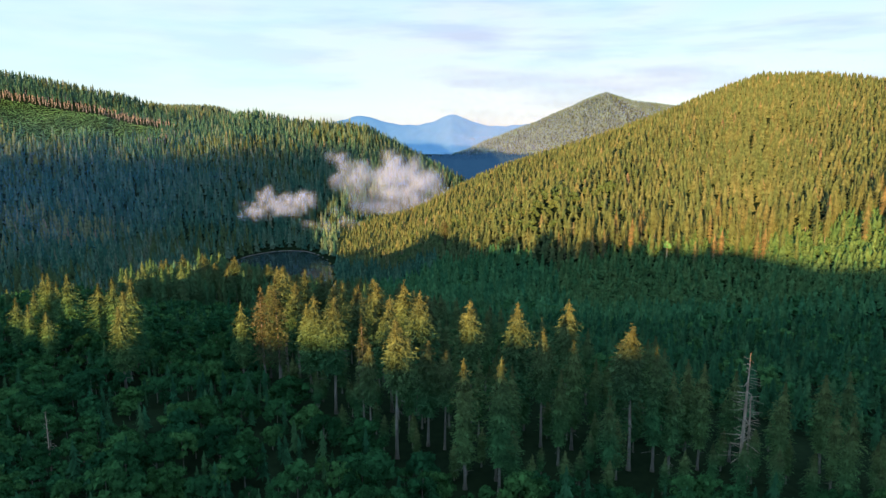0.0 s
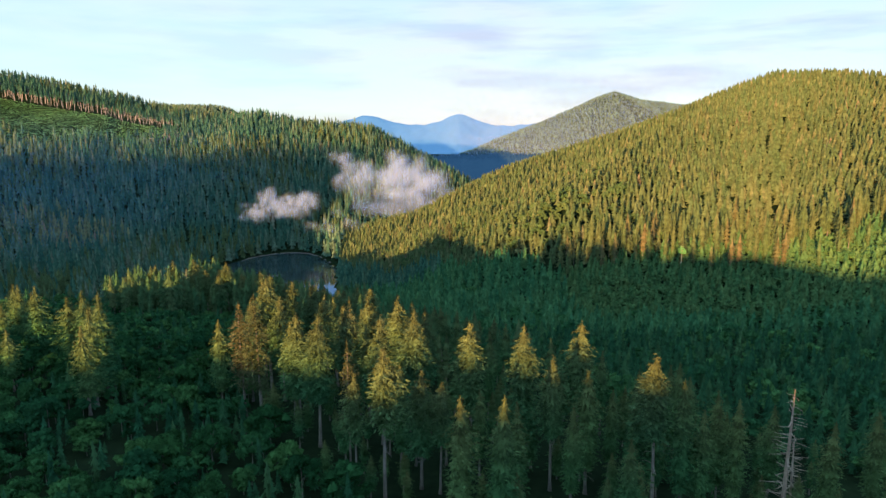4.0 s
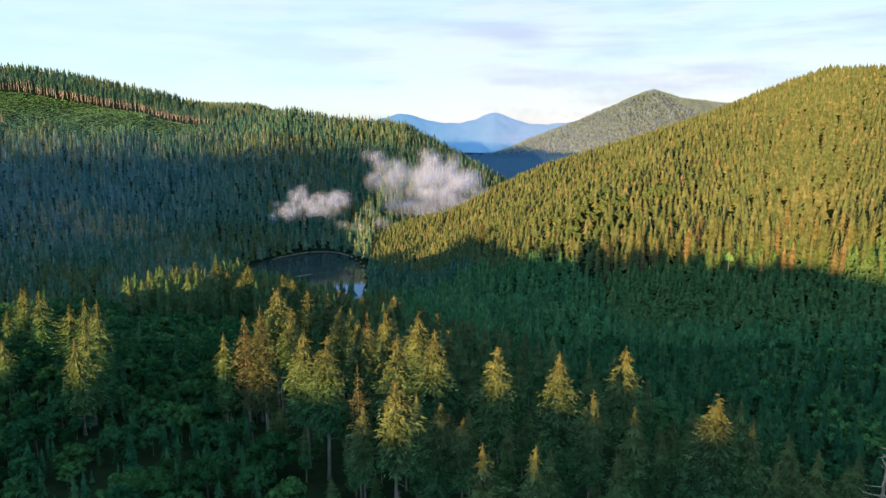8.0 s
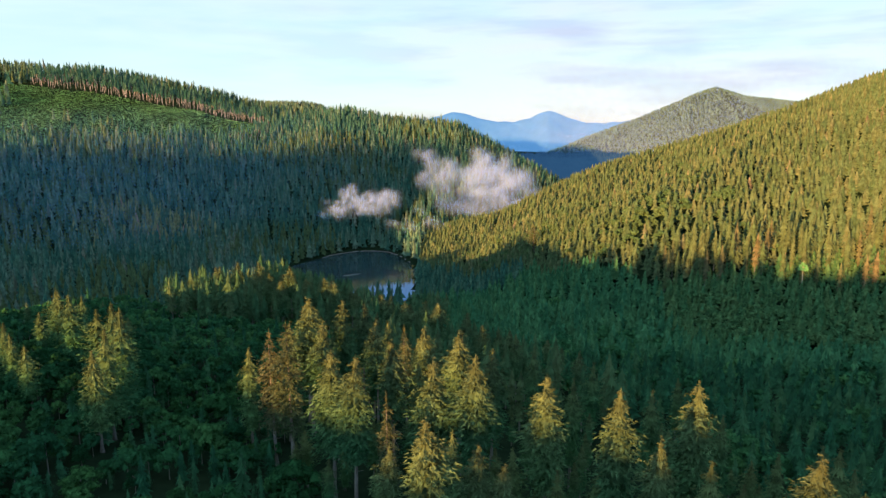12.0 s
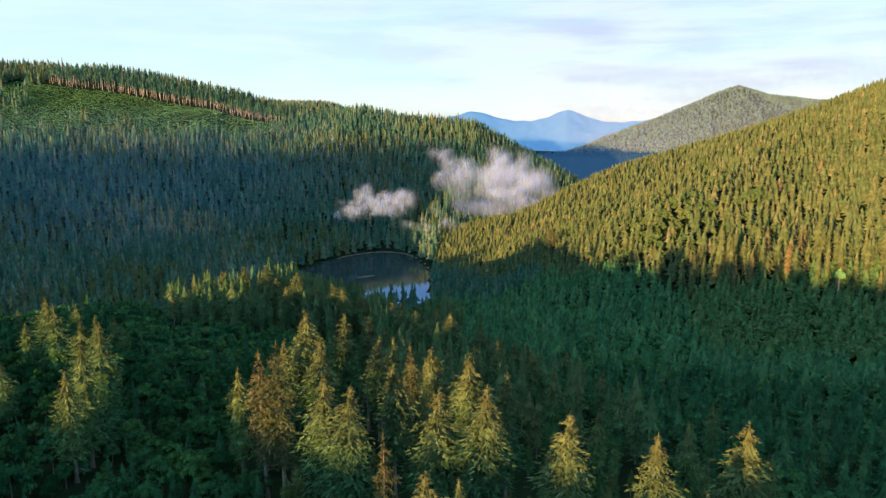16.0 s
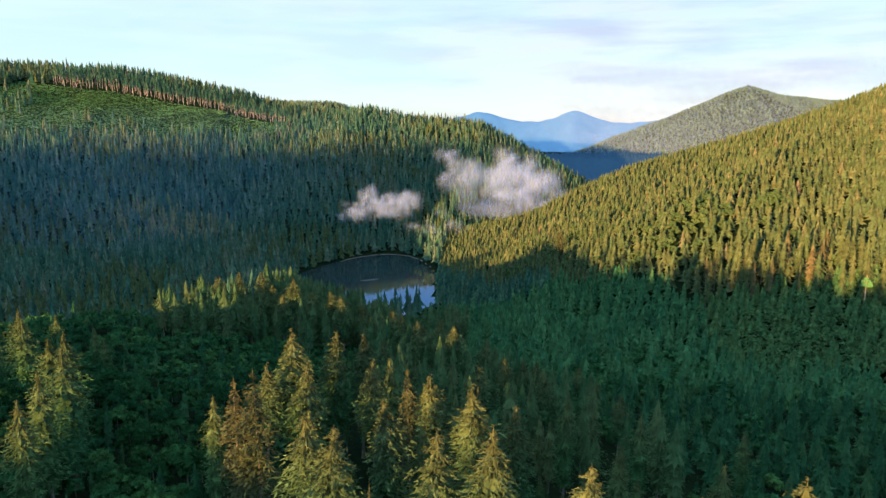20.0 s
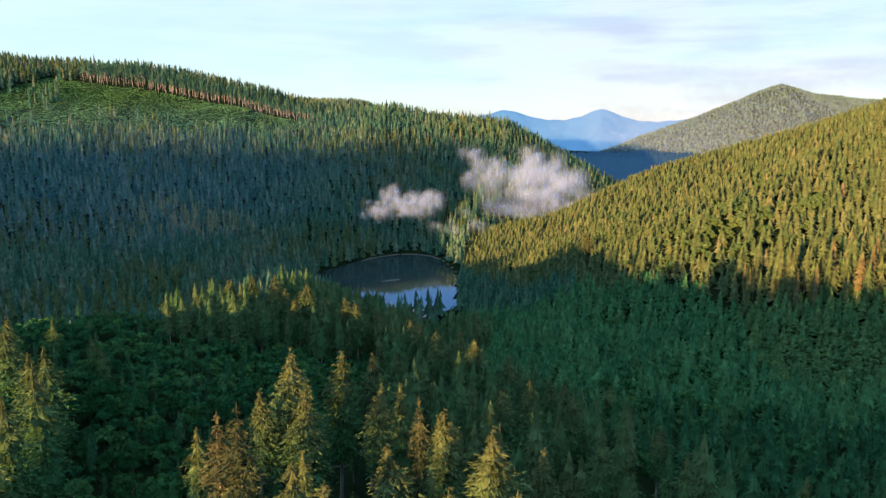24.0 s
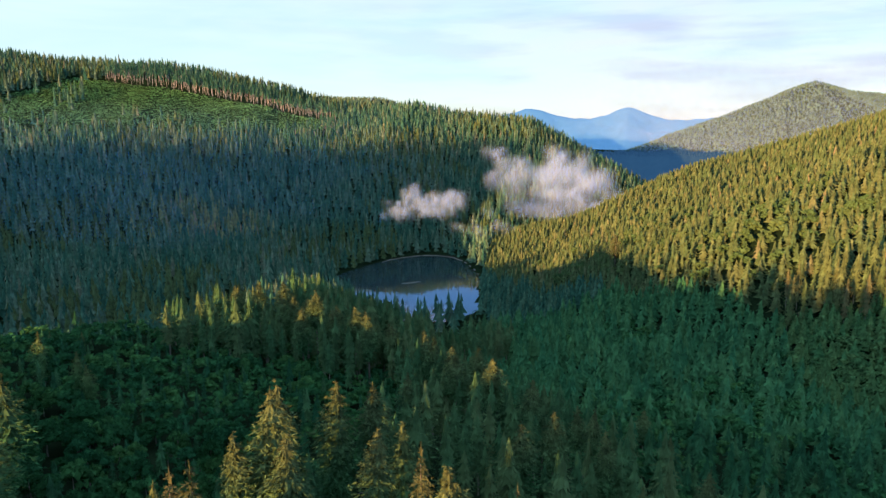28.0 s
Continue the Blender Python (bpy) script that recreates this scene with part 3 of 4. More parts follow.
YOUNG = [kind_of(conifer_far(rs, 9, 7, .62)) for _ in range(5)] + [kind_of(conifer(rs, 10, 6, .03, .19, 5, fat=1.9, core=6)) for _ in range(4)]
MATURE = [kind_of(conifer(rs, 13, 6, .12 + .2 * rs.random(), .17, 5, fat=1.7, core=8), 0, .011) for _ in range(6)]
LEAFY = [kind_of(leaf_cloud(rs, 24, 15, .052, .37, .10), 1, .012) for _ in range(5)]


def forest(name, label, p, h0, h1, kinds, width=(.85, 1.2), tints=(0, 1), mats=MIXMATS):
    p = with_z(p)
    n_ = len(p)
    h = np.clip((h0 + h1) / 2 + rs.normal(0, 1, n_) * (h1 - h0) / 4, h0 * .8, h1 * 1.15)
    tint = tints[0] + (tints[1] - tints[0]) * rs.random(n_)
    me = scatter_mesh(name, kinds, p, h, rs.uniform(*width, n_), rs, mats, tint)
    return tagged(new(name, me), label, "forest", kind="stuff")


def patchy(p, s, cut):
    """Uneven groups: true where a slow wave is high."""
    return wave(p[:, 0] + 31, p[:, 1] - 17, s) + .35 * wave(p[:, 0], p[:, 1], s * .31) > cut


# ---- what grows where
def edge_y(x):
    return 462 - .28 * (np.clip(x, 85, 190) - 85)


def clearing_axes(p):
    x, y = p[:, 0] + 915, p[:, 1] - 1125
    return x * .91 + y * .41, y * .91 - x * .41


def clearing_half(p, u):
    return 190 - .21 * u + 10 * wave(p[:, 0], p[:, 1], 30)


def in_clearing(p):
    """The felled slope just under the left crest."""
    u, w = clearing_axes(p)
    low = -88 + .0009 * np.maximum(u, 0) ** 2 + 18 * wave(p[:, 0], p[:, 1], 27)
    return (u > -190 + .5 * w) & (u < 440) & (w < clearing_half(p, u)) & (w > low)


def zones(p):
    x, y = p[:, 0], p[:, 1]
    own = np.argmax(np.stack(fields(x, y)), 0)
    near = y < np.interp(x, (-260, -200, -165, -100, -60, -20, 40, 90, 150, 220), (300, 345, 398, 388, 362, 345, 235, 172, 130, 90))
    z = np.full(len(p), "valley", dtype=object)
    z[(x < 60) & (y > 400)] = "lakeside"
    z[(own == 3) | (y > 800) | ((x < -215) & (y > 480))] = "left"
    right = own == 2
    z[right & (x > 80) & (y > edge_y(x) - 75)] = "brush"
    z[right & (x > 80) & (y > edge_y(x) + 12)] = "upper"
    z[right & (x <= 80) & (y > 600 - 1.5 * x)] = "upper"
    z[right & (x < -125 - .1 * (y - 700))] = "left"
    z[(y > 1600) | (own == 4) | (own == 5)] = "far"
    z[near] = "near"
    z[~on_land(p)] = "lake"
    return z


p = jitter_grid(rs, -200, 680, 380, 1060, 5.9)
p = p[in_sector(p)]
z_ = zones(p)
leafy_nose = (rs.random(len(p)) < np.where(patchy(p, 38, .3), .3, .06)) & (p[:, 0] < 150) & (p[:, 1] < 800)
up, beyond = (z_ == "upper") & ~leafy_nose, p[:, 1] > 700
forest("spruce_forest", "close-set spruce forest on a sunlit hillside", p[up & ~beyond], 10, 15, FAR, (1.25, 1.65))
forest("spruce_forest", "close-set spruces up to the sunlit crest", p[up & beyond], 10, 15, FAR_LOW, (1.25, 1.65))
forest("leafy_grove", "rounded deciduous trees among the hillside spruces", p[(z_ == "upper") & leafy_nose], 8, 12, BLOB, mats=OLIVEMATS)
p = jitter_grid(rs, 60, 600, 330, 500, 3.7)
p = p[in_sector(p)]
brush = zones(p) == "brush"
leafy_b = rs.random(len(p)) < np.where(patchy(p, 21, .5), .55, .15)
forest("hillside_brush", "bright green young deciduous growth on the hillside", p[brush & leafy_b], 5.5, 9, BLOB, (1.0, 1.3), (.2, .9), mats=[M_SCRUB, M_SCRUB, M_BARK])
forest("young_spruce_forest", "young spruces among hillside brush", p[brush & ~leafy_b], 7, 12, FAR, (1.45, 1.9), mats=[M_SCRUB, M_SCRUB, M_BARK])
q = jitter_grid(rs, 84, 420, 400, 520, 9.2)
d_ = q[:, 1] - edge_y(q[:, 0]) - 14
q = q[(d_ < 15 + 9 * wave(q[:, 0], q[:, 1], 14)) & (d_ > -15 - 9 * wave(q[:, 0], q[:, 1], 19) - np.clip((q[:, 0] - 120) * .5, 0, 34) * (rs.random(len(q)) < .55))]
forest("spruce_stand", "tall brown-tinged spruces along the edge of the brush", q, 20, 31, MATURE, (.62, .86), mats=[M_BROWN, M_BROWN, M_BARK])

p = jitter_grid(rs, -1450, 300, 450, 1620, 9.8)
p = p[in_sector(p, -49, 12)]
z_ = zones(p)
cut = in_clearing(p) & (rs.random(len(p)) > .04 + .22 * (wave(p[:, 0], p[:, 1], 33) > .35))
u_, w_ = clearing_axes(p)
left = z_ == "left"
# pale trees stand in for spires that catch soft light
pale = (rs.random(len(p)) < .32) & ~patchy(p, 70, .75)
warm = ~pale & patchy(p, 62, .05) & (rs.random(len(p)) < .6)
brow = ~cut & (w_ > 0) & (w_ < clearing_half(p, u_) + 45) & (u_ > -20) & (u_ < 440)
forest("spruce_forest", "dark spruce forest on the shaded hillside", p[left & ~cut & ~brow & ~pale & ~warm], 19, 30, FAR_SLIM, (.85, 1.15), mats=BLUEMATS)
forest("spruce_forest", "greener spruces in groups on the hillside", p[left & ~cut & ~brow & warm], 19, 30, FAR_SLIM, (.85, 1.15), (0, .6))
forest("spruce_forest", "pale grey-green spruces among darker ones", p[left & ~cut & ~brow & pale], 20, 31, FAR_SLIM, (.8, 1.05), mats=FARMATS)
# sunlit patch painted as tree colour; no sun reaches this slope
q = np.array([(-530, 890)]) + rs.normal(0, 1, (105, 2)) * (48, 32)
forest("spruce_stand", "group of hillside spruces tinted yellow-brown as a sunlit patch", q, 22, 31, FAR_SLIM, (.8, 1.1), mats=[M_YELLOW, M_YELLOW, M_BARK])
q = jitter_grid(rs, -1250, -350, 850, 1560, 8.6)
u_, w_ = clearing_axes(q)
q = q[~in_clearing(q) & (w_ > 0) & (w_ < clearing_half(q, u_) + 60) & (u_ > -20) & (u_ < 440)]
forest("spruce_stand", "tall bare-stemmed spruces along a felled clearing", q, 21, 34, SNAGGY, (.7, 1.1), mats=[M_BLUE, M_BLUE, M_STEM])
q = jitter_grid(rs, -1260, -400, 900, 1500, 4.0)
forest("clearing_growth", "low pale green regrowth in a felled clearing", q[in_clearing(q)], .8, 2.0, TUFT, (3.4, 5.0), mats=[M_SPRUCE, M_MEADOW, M_BARK])

# ---- far hill and far ridge
p = jitter_grid(rs, -400, 1900, 1300, 3080, 10)
p = p[in_sector(p)]
p = p[zones(p) == "far"]
forest("far_spruce_forest", "distant spruce forest on a cone-shaped hill", p, 6, 9, FAR_TINY, (3.0, 4.0), mats=[M_FARHILL, M_FARHILL, M_BARK])
p = jitter_grid(rs, -1500, -650, 2400, 2640, 12)
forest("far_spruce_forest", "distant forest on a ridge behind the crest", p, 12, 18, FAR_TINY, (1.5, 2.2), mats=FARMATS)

# ---- valley floor between the near slope and the hills
p = jitter_grid(rs, -420, 600, 120, 820, 5.3)
p = p[in_sector(p, -58, 41)]
z_ = zones(p)
val, lks = z_ == "valley", z_ == "lakeside"
pick = rs.random(len(p))
brd = (patchy(p, 27, .8) & lks) | (val & (pick < np.where(patchy(p, 24, .45), .45, .10)))
nearer = p[:, 1] < 330
behind = val & (p[:, 0] < -100)
forest("young_spruce_forest", "low dark spruces behind the near slope", p[behind], 4.5, 7.5, FAR, (1.3, 1.7), mats=BLUEMATS)
val = val & ~behind
forest("young_spruce_forest", "dense young spruces on the shaded valley floor", p[val & ~brd & nearer], 7, 13.5, YOUNG, (1.0, 1.3), mats=YOUNGMATS)
forest("spruce_forest", "dense spruces in the shaded valley", p[val & ~brd & ~nearer], 8, 14, FAR, (1.3, 1.75), mats=BRUSHMATS)
dip = (p[:, 0] < -90) & (p[:, 0] > -118)
brink = (z_ == "lakeside") & (p[:, 1] > 396) & (p[:, 1] < 474) & (p[:, 0] < -48) & (p[:, 0] > -170)
way_ = p[:, 0] / (p[:, 1] - 104)
for lo_, hi_, h0_, h1_ in ((-.50, -.32, 25, 31), (-.32, -.265, 20, 26), (-.265, -.215, 12, 17), (-.215, -.1, 17, 25)):
    forest("spruce_forest", "dark tall spruces on the brink above the lake", p[brink & (way_ >= lo_) & (way_ < hi_) & (pick < .62)], h0_, h1_, MATURE, (.9, 1.25), mats=OLDMATS)
lks = lks & ~brink
low_shore = (p[:, 0] < -97) & (p[:, 1] > 480) & ((p[:, 1] < 672) | (p[:, 0] < -150) | ((p[:, 0] < -114) & (p[:, 1] < 715))) & ((p[:, 0] < -98) | (p[:, 1] < 600))
east_bank = lks & (p[:, 1] > 600) & (p[:, 0] > -150) & ~low_shore
forest("spruce_forest", "tall dark spruces on the lake's east bank", p[east_bank & (pick < .75)], 16, 24, FAR, (1.0, 1.3), mats=BLUEMATS)
lks = lks & ~low_shore & ~east_bank
forest("young_spruce_forest", "low dark spruces on the lake's near bank", p[(z_ == "lakeside") & low_shore & ~brink & (p[:, 1] < 715) & (pick < .5)], 2.5, 5, FAR, (1.2, 1.6), mats=BLUEMATS)
west = lks & (p[:, 0] < -95)
forest("spruce_forest", "dark bluish spruces on the near shore", p[west & ~dip & (pick < .6)], 3.5, 6.5, FAR, (1.4, 1.8), mats=BLUEMATS)
lks = lks & ~(west & ~dip)
forest("spruce_forest", "tall dark spruces beside the lake", p[lks & ~brd & ~dip & (pick < .6)], 13, 21, FAR, (1.15, 1.5), mats=BRUSHMATS)
forest("spruce_forest", "lower spruces in the dip towards the lake", p[lks & ~brd & dip & (pick < .7)], 7, 12, FAR, (1.3, 1.6), mats=YOUNGMATS)
forest("leafy_grove", "rounded deciduous trees in the shaded valley", p[(val | lks) & brd], 6, 10.5, BLOB, (.9, 1.2), (.2, 1))


# ---------------------------------------------------------------- trees that stand singly on the near slope
def part(name, mesh, parent, label=""):
    ob = new(name, mesh)
    ob.parent = parent
    return tagged(ob, label)


def spruce_tree(i, base, wide, thin, crown_mat, whorls=46, sprays=16):
    r = np.random.default_rng(100 + i)
    root = new("spruce_tree")
    root.empty_display_size = .1
    tv, tt = tube([(.004 * math.sin(3 * z + i), .004 * math.cos(4 * z), z, .0115 * (1 - z) ** .9 + .0004 + (.006 if z == 0 else 0)) for z in (-.01, 0, .06, .3, .55, .75, .9)], 7)
    trunk = part("trunk", mesh_from("spruce_trunk", tv, tt, [M_BARK], smooth=True), root)
    for k in range(3):
        a, z = r.random() * 6.28, base * (.5 + .5 * r.random())
        ln = .04 + .05 * r.random()
        lv_, lt_ = tube([(0, 0, z, .003), (ln * .6 * math.cos(a), ln * .6 * math.sin(a), z - .004, .002), (ln * math.cos(a), ln * math.sin(a), z - .014, .0008)], 3)
        part("dead_branch", mesh_from("spruce_stub", lv_, lt_, [M_BARK]), trunk)
    cv, ct = conifer(r, whorls, 7, base, wide, sprays, thin, 1.25, core=0 if thin > .2 else 18)
    part("crown", mesh_from("spruce_crown", cv, ct, [crown_mat]), root)
    return root


def broad_tree(i):
    r = np.random.default_rng(300 + i)
    root = new("deciduous_tree")
    rows = [(0, 0, -.02, .022), (.01, 0, .15, .016), (-.01, .01, .4, .012), (0, 0, .7, .006)]
    tv, tt = tube(rows, 6)
    trunk = part("trunk", mesh_from("deciduous_trunk", tv, tt, [M_BARK], smooth=True), root)
    for k in range(4):
        a, z = r.random() * 6.28, .24 + .12 * k
        lv_, lt_ = tube([(0, 0, z, .008), (.12 * math.cos(a), .12 * math.sin(a), z + .13, .005), (.22 * math.cos(a), .22 * math.sin(a), z + .2, .002)], 4)
        part("limb", mesh_from("deciduous_limb", lv_, lt_, [M_BARK], smooth=True), trunk)
    cv, ct = leaf_cloud(r, 34, 52, .025, .40, .06)
    part("crown", mesh_from("deciduous_crown", cv, ct, [M_BROAD_ONE]), root)
    return root


def birch_tree():
    r = np.random.default_rng(700)
    root = new("birch_tree")
    tv, tt = tube([(.01 * math.sin(3 * z), 0, z, .014 * (1 - z) ** .7 + .002) for z in (-.01, .2, .5, .75, .95)], 7)
    part("trunk", mesh_from("birch_trunk", tv, tt, [M_PALE], smooth=True), root, "pale bare trunk")
    cv, ct = leaf_cloud(r, 18, 34, .022, .085, .50)
    part("crown", mesh_from("birch_crown", cv, ct, [M_MEADOW]), root)
    return root


def dead_tree(i, side=1.0):
    r = np.random.default_rng(500 + i)
    root = new("dead_tree")
    tv, tt = tube([(.003 * math.sin(5 * z), 0, z, .019 * (1 - z) ** .7 + .0015) for z in (-.01, .1, .4, .7, .9, 1)], 7)
    part("trunk", mesh_from("dead_trunk", tv, tt, [M_DEADWOOD], smooth=True), root)
    for k in range(64):
        a, z = r.random() * 6.28, .2 + .77 * (k / 64)
        ln = (.055 + .17 * (1 - z)) * (.5 + .8 * r.random())
        d = np.array([math.cos(a), math.sin(a)])
        lv_, lt_ = tube([(0, 0, z, .0048), (d[0] * ln * .6, d[1] * ln * .6, z - .004, .0036), (d[0] * ln, d[1] * ln, z + .012 - .03 * r.random(), .0014)], 4)
        part("branch", mesh_from("dead_branch", lv_, lt_, [M_DEADWOOD]), root)
    return root


def stand(template, used, x, y, h, wide=1.0, sink=.15, label="", category="tree", group=""):
    """Plants one more tree of a kind; the first planting moves the template itself."""
    m_ = Matrix.LocRotScale((x, y, float(height(x, y)) - sink), Euler((rs.normal(0, .012), rs.normal(0, .012), rs.random() * 6.28)), (h * wide, h * wide, h))
    if template in used:
        ob = copy_thing(template, Matrix.Identity(4))
    else:
        used.add(template)
        ob = template
    ob.matrix_basis = m_
    return tagged(ob, label, category, group)


OLD = [spruce_tree(i, b_, w_, t_, M_SPRUCE_OLD) for i, (b_, w_, t_) in enumerate(((.36, .128, .05), (.46, .118, .12), (.30, .130, .04), (.42, .115, .1), (.52, .112, .15), (.34, .135, .06)))]
SPRUCES = [spruce_tree(10 + i, b_, w_, t_, M_SPRUCE_ONE, 32, 12) for i, (b_, w_, t_) in enumerate(((.22, .125, 0), (.16, .13, 0), (.28, .12, .03), (.12, .135, 0)))]
RUSTY = spruce_tree(40, .26, .11, .42, M_RUST)
BROADS = [broad_tree(i) for i in range(7)]
SNAGS = [dead_tree(i) for i in range(3)]
USED = set()
# tall trees: x, y and the height of the top
RIM = ((-53, 212, 45), (-48, 208, 40), (-57, 206, 40), (-57, 221, 42), (-50, 229, 40), (-46, 237, 37), (-30, 171.5, 45), (-36, 177, 44), (-24.5, 183, 44.5), (-18, 150, 39), (-4, 150, 40), (0, 148, 38), (-7.5, 173, 46),
       (-15, 175, 44), (-21, 201, 42), (-12, 192, 44), (-5, 200, 38), (-36, 215, 39), (7, 167, 45), (33, 170.5, 44), (42, 140, 46.5), (23.5, 151, 42), (17.6, 157, 47))
FRONT = ((4, 128, 43), (11, 132, 40), (15, 138, 38), (31, 150, 40), (40, 148, 37), (44, 146, 35), (47.5, 140, 41.5), (51, 139, 36), (59, 142, 37), (55, 165, 36), (74, 136, 35), (80, 121, 35), (89, 145, 33), (98, 150, 32),
         (11, 126, 44), (69, 148, 33), (84, 132, 31), (26, 141, 36), (35, 131, 34), (-9, 158, 38), (-6, 162, 33), (1, 163, 33), (8.5, 157, 33), (15.5, 161, 33), (27.5, 171, 33), (34, 162, 33), (46.5, 168, 33), (55, 172, 33), (57.5, 164, 33), (60.5, 156, 33), (5, 146, 33), (58, 148, 33), (37.5, 157, 33), (-41, 192, 38), (-20, 190, 38))
INNER = ((4, 222, 32), (20, 225, 27), (28, 228, 23), (44, 235, 20), (13, 195, 34), (17.5, 247, 22), (-8, 278, 19), (14, 283, 11), (-20, 284, 22), (-20, 206, 36), (-25, 215, 35), (-35, 225, 36), (-41, 230, 31),
         (-12, 260, 25), (-1, 255, 24), (-18, 250, 26), (-33, 300, 20), (-4, 275, 19), (-53, 283, 21), (-46, 310, 17), (-42, 324, 15), (10, 318, 2), (30, 196, 32), (42, 185, 32))
LEFT = ((-97, 199, 44), (-96, 191, 42), (-105, 208, 37.5), (-118, 219, 38), (-112, 217, 40), (-94, 184, 39), (-134, 228, 39), (-151, 246, 35), (-157, 252, 34), (-168, 279, 24), (-148, 272, 22), (-183, 268, 24),
        (-144, 271, 19), (-196, 300, 12), (-182, 310, 13), (-191, 305, 14), (-174, 270, 19), (-63, 196, 37), (-101, 204, 38), (-134, 206, 34), (-125, 200, 33), (-143.5, 214, 34), (-153, 238, 30))
CREST = ((-152, 379, 16), (-156, 387, 15), (-97, 355, 16), (-104, 369, 10), (-90, 352, 14.5), (-80, 351, 11), (-73, 368, 5), (-66, 345, 11), (-143, 385, 16), (-163, 380, 14), (-117, 350, 15), (-118, 365, 18), (-168, 386, 12),
         (-158, 370, 11), (-122, 365, 15), (-132, 373, 13), (-108, 358, 13), (-85, 362, 8), (-60, 336, 13), (-176, 372, 9), (-140, 378, 12), (-112, 372, 11), (-52, 330, 12), (-70, 356, 8))
TALL = RIM + FRONT + INNER + LEFT + CREST
tall_xy = np.array([q[:2] for q in TALL])
for k, (x, y, top) in enumerate(TALL):
    kinds_ = SPRUCES[:2] + SPRUCES[3:] if (x, y, top) in LEFT else OLD if k < len(RIM) or y > 240 else SPRUCES + OLD[2:3]
    stand(kinds_[(k * 5) % len(kinds_)], USED, x, y, top - float(height(x, y)) + .15, rs.uniform(.92, 1.16) * (1.3 if y > 290 else 1.25 if x < -85 else 1), label="tall old spruce with bare lower trunk above younger trees", group="tall spruces on the near slope")
stand(OLD[4], USED, -11, 142, 47.3 - float(height(-11, 142)), 1.12, label="tall slender spruce with long bare pale trunk", group="tall spruces on the near slope")
for x, y, top, w_ in ((-49, 187, 47, 1.15), (-54.5, 190, 44, 1.05), (-28, 213, 39, .8), (-13, 205, 39, .75), (-21, 161, 43, .7), (-97, 366, 12, .9)):
    stand(RUSTY, USED, x, y, top - float(height(x, y)), w_, label="tall spruce with sparse rust-brown dying crown", group="rust-brown spruces")
stand(RUSTY, USED, 2, 672, 27, 2.3, label="rust-brown dying spruce on the sunlit hillside", group="rust-brown spruces")
stand(SNAGS[0], USED, 66.3, 137, 31, .8, label="bleached dead spruce with bare short branches", group="dead trees")
stand(SNAGS[1], USED, 68.5, 138, 21, .8, label="thin bleached dead spruce beside a larger one", group="dead trees")
stand(SNAGS[2], USED, -83, 128, 15, .6, label="thin grey leafless dead tree among young trees", group="dead trees")

stand(birch_tree(), USED, 148, 429, 19, 1.3, label="tall pale-stemmed birch with a small tuft of leaves")


# ---- the rest of the near slope
def in_stand(p):
    """The old dense spruce stand in the middle of the slope."""
    x, y = p[:, 0], p[:, 1]
    west = np.interp(y, (118, 135, 160, 185, 215, 240, 300, 345), (2, -12, -32, -53, -60, -58, -60, -72))
    back = np.interp(x, (-75, -40, 0, 20, 50, 100, 130), (345, 335, 300, 255, 200, 165, 150))
    front = np.interp(x, (-60, -20, 0, 20, 60, 100), (182, 144, 128, 124, 127, 116))
    return (x > west) & (x < 120) & (y > front) & (y < back)


def apart(p, others, gap):
    return np.array([np.min(np.hypot(*(others - q).T)) for q in p]) > gap


p = jitter_grid(rs, -75, 125, 110, 350, 7.4)
p = p[in_stand(p)]
p = p[apart(p, tall_xy, 3.6)]
p = p[np.argsort(p[:, 1])]
p = p[(rs.random(len(p)) < .62) | (p[:, 1] > 230) | (p[:, 1] < 140)]
for x, y in p[:145]:
    stand(SPRUCES[rs.integers(0, 4)], USED, x, y, rs.uniform(7, 15), rs.uniform(1.2, 1.5), label="dark green spruce in a dense stand", group="spruces of the near stand")
q = jitter_grid(rs, -175, -45, 332, 398, 5.6)
q = q[(zones(q) == "near") & ~in_stand(q)]
q = q[apart(q, tall_xy, 2.5) & (rs.random(len(q)) < np.clip((q[:, 1] - 328) / 30, 0, .85))]
forest("spruce_forest", "dark green spruces behind the near stand", np.vstack([p[145:], q]), 15, 26, MATURE, (.85, 1.15), mats=OLDMATS)
crest_xy = q

p = jitter_grid(rs, -330, 160, 58, 400, 4.7)
p = p[in_sector(p, -46, 40)]
p = p[(zones(p) == "near") & ~in_stand(p)]
p = p[apart(p, tall_xy, 1.6) & apart(p, crest_xy, 2.6)]
pick = rs.random(len(p))
back = p[:, 1] > 215
leafy = pick < np.where(patchy(p, 17, .25), .82, .55)
bare = rs.random(len(p)) < .13
p, pick, back, leafy = p[~bare], pick[~bare], back[~bare], leafy[~bare]
close = leafy & (p[:, 1] < 260) & (p[:, 1] > 96)
b_ = p[close]
take = rs.permutation(len(b_))[:290]
for x, y in b_[take]:
    stand(BROADS[rs.integers(0, 7)], USED, x, y, 4.5 + 7.5 * rs.random() ** 1.4, rs.uniform(.72, 1.05), label="rounded green deciduous tree on the near slope", group="deciduous trees of the near slope")
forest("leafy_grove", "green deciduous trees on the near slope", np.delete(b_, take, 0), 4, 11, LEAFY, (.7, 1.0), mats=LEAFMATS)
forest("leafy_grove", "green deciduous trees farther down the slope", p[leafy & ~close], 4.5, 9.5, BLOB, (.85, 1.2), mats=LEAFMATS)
forest("young_spruce_forest", "young spruces filling the near slope", p[~leafy & ~back], 3.5, 11, YOUNG, (.8, 1.1), mats=YOUNGMATS)
forest("young_spruce_forest", "young spruces farther down the slope", p[~leafy & back], 4, 11, YOUNG, (.8, 1.1), mats=YOUNGMATS)

